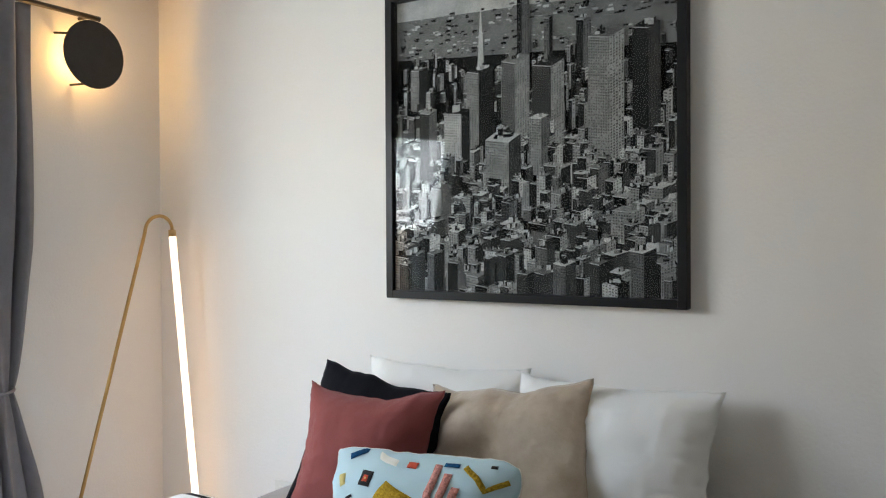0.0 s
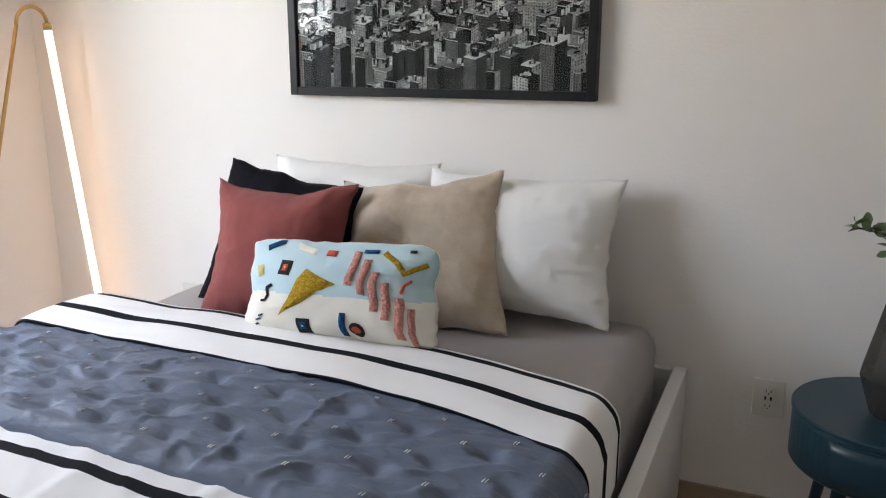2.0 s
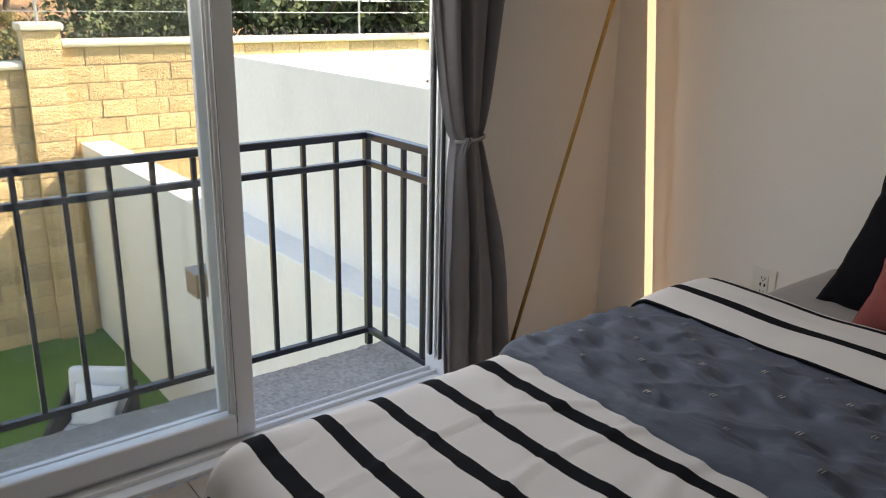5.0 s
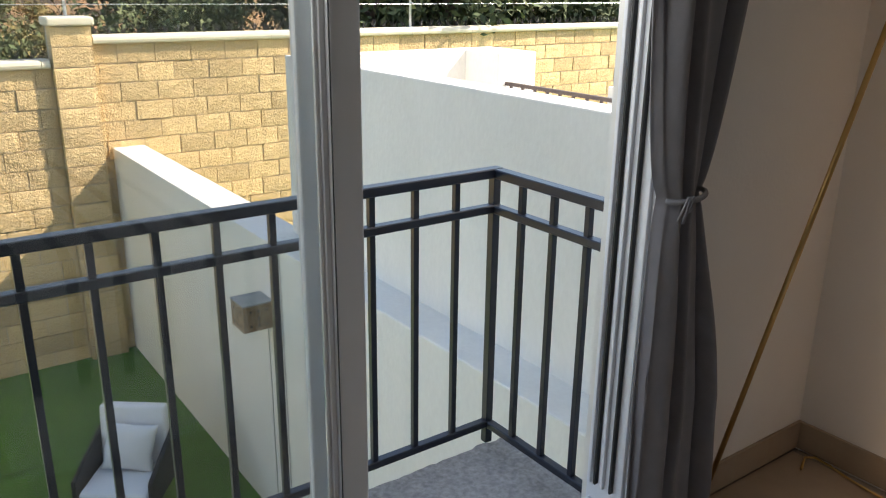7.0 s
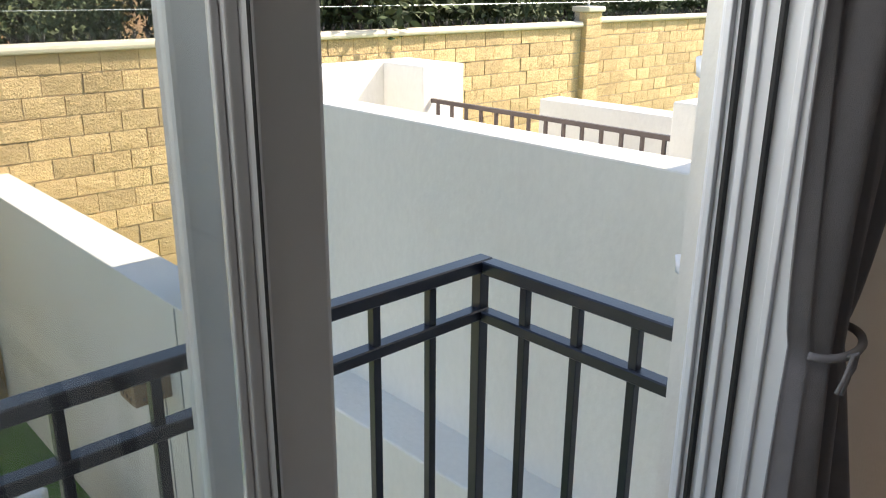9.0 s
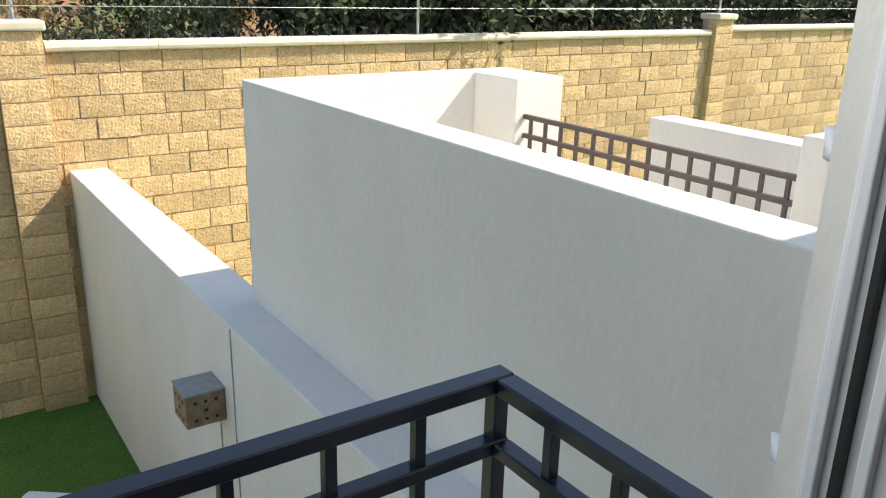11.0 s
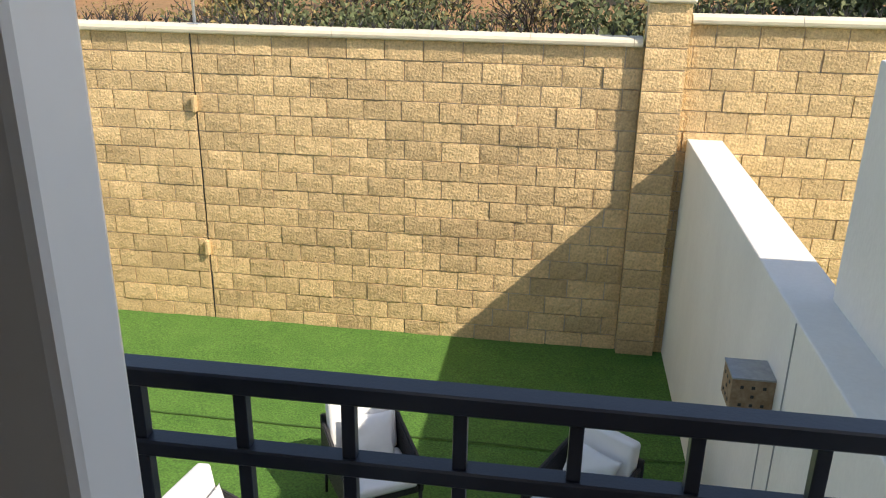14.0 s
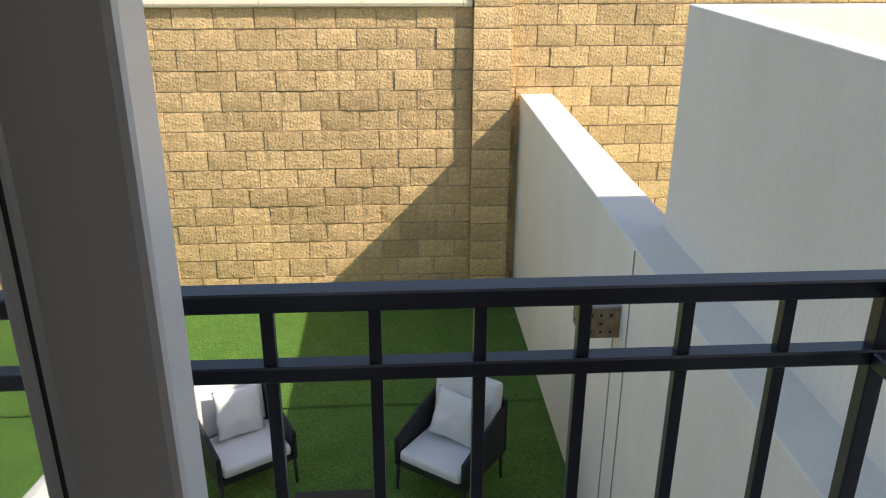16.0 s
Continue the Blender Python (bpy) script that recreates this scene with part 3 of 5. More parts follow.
def pier(name, x0, top):
    base = structure(name, boxes((x0 + 0.008, x0 + 0.392, WALL_Y - 0.095, WALL_Y + 0.16, GRASS_Z - 0.3, top)), M_MORTAR, "split-face block pier with a cream cap")
    rng = random.Random(int(x0 * 10))
    for k in range(int((top - GRASS_Z) / PZ) + 1):
        ob = new("block", PIER[rng.randrange(5)])
        ob.parent, ob.matrix_basis = base, pose(x0 + 0.20, WALL_Y - 0.100, top - (k + 0.5) * PZ)
    bm = bmesh.new()
    box(bm, x0 - 0.03, x0 + 0.43, WALL_Y - 0.165, WALL_Y + 0.20, top, top + 0.09, bevel=0.024, segments=3)
    part("cap", bm, M_COPING, base, "cream cap stone")
    return base


structure("wall_joint", boxes((-4.554, -4.546, WALL_Y - 0.006, WALL_Y - 0.002, GRASS_Z, 0.535)), M_RUBBER, "dark expansion joint of the boundary wall", "joint")
pier("pier_1", 0.105, 0.955)
pier("pier_2", 9.84, 1.00)
coping("coping_1", -9.0, 0.085, 0.535)
coping("coping_2", 0.52, 9.80, 0.765)
coping("coping_3", 10.28, 19.0, 0.82)


# ---- the bed ----
BED = Matrix.Translation((-0.087, -0.096, 0.0)) @ Matrix.Scale(1.033, 4)


def beside_wall(ob, lift=0.0):
    """Sets a thing of the bed's side of the room in its place."""
    ob.matrix_world = Matrix.Translation((0, 0, lift)) @ BED @ ob.matrix_world
    return ob


bed = beside_wall(thing("bed", "double bed with a white lacquered frame against the wall", "bed"))
part("side_rail", boxes((-1.25, 0.755, -3.272, -3.232, 0.04, 0.476), bevel=0.004), M_BEDWHITE, bed)
part("side_rail", boxes((-1.25, 0.755, -1.560, -1.520, 0.04, 0.476), bevel=0.004), M_BEDWHITE, bed)
part("foot_board", boxes((-1.285, -1.2505, -3.272, -1.520, 0.04, 0.476), bevel=0.004), M_BEDWHITE, bed)
part("head_board", boxes((0.735, 0.762, -3.2315, -1.5605, 0.04, 0.470), bevel=0.003), M_BEDWHITE, bed)
part("base", boxes((-1.25, 0.734, -3.2315, -1.5605, 0.0, 0.17)), M_BEDWHITE, bed)


def rounded_mattress():
    bm = bmesh.new()
    box(bm, -1.18, 0.733, -3.185, -1.575, 0.17, 0.60, bevel=0.07, segments=6)
    bmesh.ops.subdivide_edges(bm, edges=[e for e in bm.edges if e.calc_length() > 0.25], cuts=24, use_grid_fill=True)
    for v in bm.verts:
        if v.co.z > 0.2:
            v.co.z += 0.006 * wave(v.co.x * 5, v.co.y * 7) + 0.003 * wave(v.co.x * 14, v.co.y * 22, 3)
            v.co.y += 0.006 * wave(v.co.x * 9, v.co.z * 6, 5) * (v.co.y < -3.1)
    return bm


tagged(beside_wall(new("mattress", linked("mattress", rounded_mattress(), M_SHEET, True)), 0.02), "thick mattress in a taupe grey fitted sheet on the bed", "mattress")


def bend(a, edge, r):
    """Along a cloth: (distance out, drop) once it folds over an edge of radius r at length edge."""
    if a < edge:
        return a, 0.0
    s = (a - edge) / r
    if s < math.pi / 2:
        return edge + r * math.sin(s), r * (1 - math.cos(s))
    return edge + r, r + (a - edge - r * math.pi / 2)


def skew(y):
    """How far a cross-wise line on the bed cloths wanders towards the foot near the door-less side."""
    return -0.05 * (-1.5 - y) / 1.4 - (0.30 * (-2.65 - y) ** 2 if y < -2.65 else 0.0)


RIGHT_Y, LEFT_Y, FOOT_X = -3.225, -1.525, -1.265


def cloth(head_x, length, z, right_drop, left_drop, lift, slant=True, r=0.065):
    """place(u, v) of a cloth laid over the bed, u from the head end to the foot, v from the right side to the left."""
    mid = (RIGHT_Y + LEFT_Y) / 2
    half_r, half_l = mid - RIGHT_Y - r, LEFT_Y - mid - r
    ar, al = half_r + r * math.pi / 2 + right_drop, half_l + r * math.pi / 2 + left_drop

    def place(u, v):
        b = -ar + (ar + al) * v
        out, dy = bend(abs(b), half_r if b < 0 else half_l, r)
        y = mid + (out if b > 0 else -out)
        far, dx = bend(u * length, head_x - (FOOT_X + r), r)
        x = head_x - far + (skew(max(y, -3.2)) if slant else 0)
        x = x if not slant or dx == 0 else max(x, FOOT_X - 0.02)
        zz = z - dy - dx
        w = lift(u * length, b, x, y)
        flat = max(0.0, 1 - (dy + dx) / (2 * r))
        return Vector((x - w * (dx > r) * 0.6, y + (w * 0.6 if b > 0 else -w * 0.3) * (dy > r), max(0.06, zz + w * flat)))
    return place, ar + al


def duvet_lift(a, b, x, y):
    warp = 0.5 * wave(x * 2, y * 2, 5)
    pulls = 0.005 * max(0.0, 0.14 - abs(wave(x * 1.6 + warp, y * 5.5 + 2 * warp, 21))) / 0.14 + 0.0025 * max(0.0, 0.10 - abs(wave(x * 4 + warp, y * 8 - 3 * x, 33))) / 0.10
    return pulls + 0.008 * wave(x * 3.2, y * 2.6, 1.0) + 0.006 * wave(x * 9, y * 3.5, 2.0) + 0.003 * wave(x * 5, y * 16, 4.0) + 0.010 * max(0, 1 - abs(b + 0.05) / 0.9)


DUVET_HEAD = -0.30
M_DUVET = striped("striped_duvet_cotton", [(s, s + 0.032) for s in (0.232, 0.350, 0.489, 0.614, 0.737, 0.862, 0.987, 1.112, 1.237)], (0.78, 0.77, 0.77), (0.009, 0.010, 0.014))
bm = bmesh.new()
p, wide = cloth(DUVET_HEAD, 1.38, 0.628, 0.10, 0.30, duvet_lift, slant=True)
sheet(bm, 138, 190, p, lambda u, v: (u * 1.38 - 0.02, v * wide))
ob = beside_wall(new("duvet", linked("duvet", bm, M_DUVET, True)), 0.02)
ob.modifiers.new("thick", "SOLIDIFY").thickness = 0.016
tagged(ob, "white duvet with thin black stripes hanging over the bed's foot", "duvet")

# quilt, tufted in staggered rows
TUFT = 0.17


def quilt_lift(a, b, x, y):
    i = round(a / (TUFT * 0.5))
    best = 9.0
    for ii in (i - 1, i, i + 1):
        off = TUFT / 2 if ii % 2 else 0.0
        j = round((b - off) / TUFT)
        for jj in (j - 1, j, j + 1):
            d = math.hypot(a - ii * TUFT * 0.5, (b - off - jj * TUFT) * 0.9)
            best = min(best, d)
    puff = 0.012 * (1 - math.exp(-((best / 0.026) ** 2))) + 0.006 * wave(x * 11 + 2 * wave(x * 3, y * 3, 1), y * 4, 7) * min(1, best / 0.06) + 0.006 * wave(x * 26, y * 7, 8) * min(1, best / 0.05) + 0.005 * (0.4 - abs(wave(x * 20 + 3 * wave(x * 4, y * 5, 2), y * 8, 15))) * min(1, best / 0.04) + 0.002 * wave(x * 60, y * 22, 5)
    edge = min(a, 0.50 - a)
    puff *= min(1.0, max(0.0, (a - 0.075) / 0.07))
    fall = max(0.0, (a - 0.455) / 0.045)
    roll = -0.026 * (1 - math.sqrt(max(0.0, 1 - min(1.0, fall) ** 2)))
    pleat = 0.0055 * max(0.0, 0.16 - abs(wave(x * 9 + 2.5 * wave(x * 3, y * 4, 41), y * 3.5 + x * 5, 44))) / 0.16 + 0.003 * max(0.0, 0.13 - abs(wave(x * 18, y * 8, 47))) / 0.13
    puff += pleat * min(1, best / 0.05)
    return roll + puff * min(1, max(0, edge / 0.03)) + 0.004 * wave(x * 3, y * 3, 9) + 0.010 * max(0, 1 - abs(b + 0.05) / 0.9)


quilt = beside_wall(thing("quilt", "slate-blue tufted quilt folded across the bed", "quilt"), 0.02)
bm = bmesh.new()
p, wide = cloth(-0.13, 0.50, 0.662, 0.06, 0.12, quilt_lift, slant=True)
sheet(bm, 120, 300, p, lambda u, v: (u * 0.5, v * wide))
ob = part("cover", bm, M_QUILT, quilt, smooth=True)
ob.modifiers.new("thick", "SOLIDIFY").thickness = 0.018
pq = p
bm = bmesh.new()
tube(bm, [pq(1.0, k / 220) + Vector((-0.003 + 0.003 * wave(k * 0.14, 2), 0, -0.006)) for k in range(221)], 0.0045, 8)
part("binding", bm, M_QUILTEDGE, quilt, "dark corded edge", smooth=True)
bm = bmesh.new()
for s in (-0.003, 0.003):
    tube(bm, [Vector((-0.006, s + 0.001, 0)), Vector((0, s, 0.0006)), Vector((0.006, s - 0.001, 0))], 0.0010, 5)
stitch = linked("stitch", bm, M_THREAD)
for i in range(1, 6):
    off = TUFT / 2 if i % 2 else 0.0
    a = i * TUFT * 0.5
    for j in range(-9, 9):
        b = j * TUFT + off
        v = (b + wide / 2 + 0.03) / wide
        if 0.03 < v < 0.97:
            ob = new("stitch", stitch)
            ob.parent, ob.location = quilt, pq(a / 0.5, v) + Vector((0, 0, 0.0015))

# turned-down band of the duvet
M_BAND = striped("striped_turndown_cotton", [(-0.01, 0.003), (0.018, 0.043), (0.152, 0.182), (0.287, 0.297)], (0.79, 0.78, 0.77), (0.009, 0.010, 0.014))


def band_lift(a, b, x, y):
    return 0.006 * wave(x * 4, y * 4, 11) + 0.004 * wave(x * 16, y * 6, 12) + 0.010 * max(0, 1 - abs(b + 0.05) / 0.9) + 0.012 * math.sin(min(1, max(0, a / 0.29)) * math.pi) ** 0.7


bm = bmesh.new()
p, wide = cloth(0.105, 0.29, 0.672, 0.12, 0.16, band_lift, slant=True)
sheet(bm, 40, 140, p, lambda u, v: (u * 0.29 + 0.004 * wave(v * 9, 3.3), v * wide))
ob = beside_wall(new("turned_down_sheet", linked("turned_down_sheet", bm, M_BAND, True)), 0.02)
ob.modifiers.new("thick", "SOLIDIFY").thickness = 0.007
tagged(ob, "white black-striped duvet edge turned down over the quilt", "bedding")


# ---- pillows ----
def pillow_surface(w, h, thick, seed, crease=1.0, pinch=0.095, taper=0.0, blunt=0.0):
    def at(u, v, side):
        x = w / 2 * u * (1 - pinch * (1 - v * v)) * (1 - taper * (v + 1) / 2) * (1 - blunt * 0.5 * abs(u * v) ** 7)
        z = h / 2 * v * (1 - pinch * (1 - u * u)) * (1 - blunt * abs(u * v) ** 7)
        body = max(0.0, (1 - abs(u) ** 2.7) * (1 - abs(v) ** 2.7)) ** 0.72
        y = side * thick / 2 * body
        rim = (max(abs(u), abs(v))) ** 3
        y += side * crease * body ** 0.4 * (0.010 * wave(u * 2.1, v * 2.1, seed) + 0.008 * rim * wave(u * 7, v * 7, seed + 3) + 0.0025 * wave(u * 11, v * 5, seed + 9) + 0.005 * rim * max(0.0, 0.15 - abs(wave(u * 3.5 + 2 * v, v * 3.5 - 2 * u, seed + 5))) / 0.15 + 0.0025 * max(0.0, 0.08 - abs(wave(u * 2 + v, v * 3, seed + 8))) / 0.08)
        z += 0.012 * wave(u * 2.3, seed, 2.0) + 0.004 * wave(u * 8, seed, 6.0) * abs(v)
        x += 0.010 * wave(v * 2.3, seed, 7.0) + 0.004 * wave(v * 8, seed, 9.0) * abs(u)
        return Vector((x, y, z))
    return at


def pillow(name, label, corners, thick, material, seed, crease=1.0, group="pillows on the bed", pinch=0.095, taper=0.0, blunt=0.0):
    """corners: lower left, lower right, upper left, as one faces the bed from its foot."""
    bl, br, tl = (Vector(c) for c in corners)
    ux, uz = br - bl, tl - bl
    w, h = ux.length, uz.length
    ux.normalize()
    uy = uz.cross(ux).normalized()
    uz = ux.cross(uy).normalized()
    centre = (br + tl) / 2
    m = Matrix((ux, uy, uz)).transposed().to_4x4()
    m.translation = centre
    at = pillow_surface(w, h, thick, seed, crease, pinch, taper, blunt)
    bm = bmesh.new()
    n = 56
    for side in (-1, 1):
        sheet(bm, n, n, lambda u, v: at(2 * u - 1, 2 * v - 1, side))
    bmesh.ops.remove_doubles(bm, verts=bm.verts, dist=0.0008)
    mats = material if isinstance(material, list) else [material]
    if len(mats) > 1:
        for f in bm.faces:
            c = f.calc_center_median()
            f.material_index = 0 if c.z > h * -0.045 else 1
    e = new(name)
    e.matrix_world = m
    beside_wall(e, 0.02)
    tagged(e, label, "pillow", group)
    part("cover", bm, mats, e, smooth=True)
    ring = [at(u, v, 1) * 1.0 for u, v in [(-1 + 2 * k / 30, -1) for k in range(30)] + [(1, -1 + 2 * k / 30) for k in range(30)] + [(1 - 2 * k / 30, 1) for k in range(30)] + [(-1, 1 - 2 * k / 30) for k in range(31)]]
    bm = bmesh.new()
    tube(bm, ring, 0.0014, 6)
    part("piping", bm, mats[-1], e, smooth=True)
    return e, at


pillow("pillow", "plump white cotton bed pillow leaning on the wall", [(0.56, -1.83, 0.62), (0.56, -2.47, 0.62), (0.70, -1.83, 1.05)], 0.20, M_PILLOW, 1.0, 1.2)
pillow("pillow", "plump white cotton bed pillow leaning on the wall", [(0.55, -2.43, 0.62), (0.53, -3.08, 0.62), (0.69, -2.42, 1.04)], 0.21, M_PILLOW, 5.0, 1.3)
pillow("cushion", "black velvet cushion tilted behind the red one", [(0.37, -1.712, 0.604), (0.38, -2.253, 0.521), (0.47, -1.797, 1.07)], 0.15, M_BLACKV, 9.0, pinch=0.09, taper=0.11)
pillow("cushion", "brick-red linen cushion standing on the bed", [(0.12, -1.852, 0.60), (0.18, -2.352, 0.61), (0.30, -1.932, 1.015)], 0.20, M_RED, 13.0, 0.8, pinch=0.165, taper=0.08)
pillow("cushion", "beige crushed-velvet cushion leaning on the white pillow", [(0.37, -2.26, 0.56), (0.39, -2.89, 0.635), (0.58, -2.055, 0.965)], 0.19, M_BEIGE, 17.0, 1.1, pinch=0.115, taper=0.13)
lumbar, lum_at = pillow("lumbar_cushion", "pale blue and cream cushion with bright tufted abstract patches", [(0.01, -2.192, 0.655), (0.03, -2.778, 0.680), (0.08, -2.152, 0.910)], 0.15, [M_LBLUE, M_LCREAM], 21.0, 0.6, pinch=0.05, taper=0.05, blunt=0.14)


def lum_uv(px, py):
    return ((px - 178) / 562 * 2 - 1, 1 - (py - 243) / 268 * 2)


def stroke(points, width, lift=0.0045):
    """A raised band of yarn along points on the cushion's front."""
    bm = bmesh.new()
    pts = []
    for a, b in zip(points, points[1:]):
        for k in range(5):
            pts.append((a[0] + (b[0] - a[0]) * k / 5, a[1] + (b[1] - a[1]) * k / 5))
    pts.append(points[-1])
    rows = []
    for i, q in enumerate(pts):
        n0, n1 = pts[max(0, i - 1)], pts[min(len(pts) - 1, i + 1)]
        d = Vector((n1[0] - n0[0], n1[1] - n0[1])).normalized()
        s = Vector((-d.y, d.x)) * width / 2
        row = []
        shake = 1.0 * wave(i * 0.9, points[0][0])
        for k, (o, l) in enumerate(((-1, 0.0), (-0.8, lift), (0, lift * (0.95 + 0.2 * random.random())), (0.8, lift), (1, 0.0))):
            c = lum_at(*[max(-0.99, min(0.99, t)) for t in lum_uv(q[0] + s.x * o + shake * (o != 0), q[1] + s.y * o)], -1)
            end = 0.2 if i in (0, len(pts) - 1) else 1.0
            row.append(bm.verts.new(c + Vector((0, -l * end - 0.0012, 0))))
        rows.append(row)
    for r0, r1 in zip(rows, rows[1:]):
        for k in range(4):
            bm.faces.new((r0[k], r0[k + 1], r1[k + 1], r1[k]))
    return bm


def blob(points, lift=0.0045):
    """A raised patch of yarn with the given outline on the cushion's front."""
    bm = bmesh.new()
    f = bm.faces.new([bm.verts.new((x, y, 0)) for x, y in points])
    bmesh.ops.triangulate(bm, faces=[f])
    bmesh.ops.subdivide_edges(bm, edges=bm.edges[:], cuts=4, use_grid_fill=True)
    rim = {v for v in bm.verts if v.is_boundary}
    for v in bm.verts:
        c = lum_at(*[max(-0.99, min(0.99, t)) for t in lum_uv(v.co.x, v.co.y)], -1)
        v.co = c + Vector((0, -(0.0012 if v in rim else lift * (0.8 + 0.3 * random.random())), 0))
    return bm


def square(cx, cy, s):
    return [(cx - s, cy - s), (cx + s, cy - s * 0.9), (cx + s * 0.95, cy + s), (cx - s, cy + s * 0.9)]


for name, bm, mat in (
    ("patch", blob([(395, 318), (492, 358), (432, 378), (312, 452), (345, 392)], 0.007), M_MUST),
    ("patch", blob(square(326, 321, 21)), M_YARNBLK), ("patch", blob(square(326, 321, 13), 0.006), M_CORAL), ("patch", blob(square(327, 320, 4), 0.007), M_PALEY),
    ("patch", blob(square(392, 472, 21)), M_YARNBLK), ("patch", blob(square(392, 472, 14), 0.006), M_NAVY), ("patch", blob(square(392, 473, 4), 0.007), M_LBLUE),
    ("yarn_bar", stroke([(508, 432), (506, 495)], 18), M_NAVY),
    ("patch", blob([(545 + 21 * math.cos(k * 0.5236), 474 + 19 * math.sin(k * 0.5236)) for k in range(12)]), M_YARNBLK),
    ("patch", blob([(545 + 13 * math.cos(k * 0.5236), 474 + 12 * math.sin(k * 0.5236)) for k in range(12)], 0.006), M_CORAL),
    ("yarn_line", stroke([(286, 368), (264, 376), (268, 396), (258, 411), (242, 413)], 7, 0.004), M_YARNBLK),
    ("patch", blob([(218, 322), (240, 314), (256, 342), (238, 352)]), M_PALEY),
    ("yarn_bar", stroke([(244, 270), (294, 246)], 18), M_NAVY),
    ("patch", blob([(338, 250), (375, 256), (412, 266), (408, 282), (380, 274), (350, 268)]), M_LCREAM),
    ("yarn_bar", stroke([(440, 272), (470, 276)], 16, 0.005), M_CORAL),
    ("yarn_bar", stroke([(530, 268), (526, 360)], 23), M_PINK), ("yarn_bar", stroke([(564, 287), (560, 380)], 23), M_PINK),
    ("yarn_bar", stroke([(595, 318), (591, 420)], 23), M_PINK), ("yarn_bar", stroke([(627, 345), (622, 440)], 22), M_PINK),
    ("yarn_bar", stroke([(659, 382), (655, 490)], 23), M_PINK), ("yarn_bar", stroke([(685, 408), (688, 470), (682, 510)], 18), M_PINK),
    ("yarn_bar", stroke([(602, 266), (640, 292), (668, 322), (718, 294)], 13), M_MUST),
    ("yarn_line", stroke([(692, 338), (676, 350), (664, 372)], 7, 0.004), M_CORAL),
    ("yarn_bar", stroke([(545, 266), (588, 266)], 10, 0.005), M_NAVY), ("yarn_bar", stroke([(668, 263), (686, 264)], 8, 0.004), M_YARNBLK),
    ("yarn_line", stroke([(226, 496), (238, 490)], 5, 0.003), M_NAVY), ("yarn_line", stroke([(230, 482), (244, 476)], 5, 0.003), M_NAVY),
    ("yarn_line", stroke([(234, 468), (252, 462)], 5, 0.003), M_NAVY), ("yarn_line", stroke([(240, 456), (258, 450)], 5, 0.003), M_NAVY),
):
    part(name, bm, mat, lumbar, smooth=True)

# ---- picture on the wall ----
picture = beside_wall(thing("picture", "black-framed black-and-white city photograph on the wall", "picture"), 0.015)
PY0, PY1, PZ0, PZ1 = -2.955, -1.885, 1.262, 2.345
part("frame", boxes((0.722, 0.770, PY0, PY0 + 0.028, PZ0, PZ1), (0.722, 0.770, PY1 - 0.028, PY1, PZ0, PZ1), (0.722, 0.770, PY0 + 0.028, PY1 - 0.028, PZ0, PZ0 + 0.028),
    (0.722, 0.770, PY0 + 0.028, PY1 - 0.028, PZ1 - 0.028, PZ1), bevel=0.0015), M_FRAMEBLK, picture)
pic_glass = part("glass", boxes((0.732, 0.735, PY0 + 0.028, PY1 - 0.028, PZ0 + 0.028, PZ1 - 0.028)), M_PICGLASS, picture, "clear picture glass")
pic_glass.visible_shadow = False


def photo_grey(name, g):
    """A grey of the print."""
    m = shader(name, (g, g, g), 0.8, tint=(g * 0.5, g * 0.5, g * 0.5), scale=16, amount=0.8, fine=0.35, bump_scale=320, spec=0.05)
    return m


GREYS = [photo_grey("print_grey", g) for g in (0.004, 0.010, 0.025, 0.065, 0.15, 0.30, 0.55, 0.20, 0.36)]


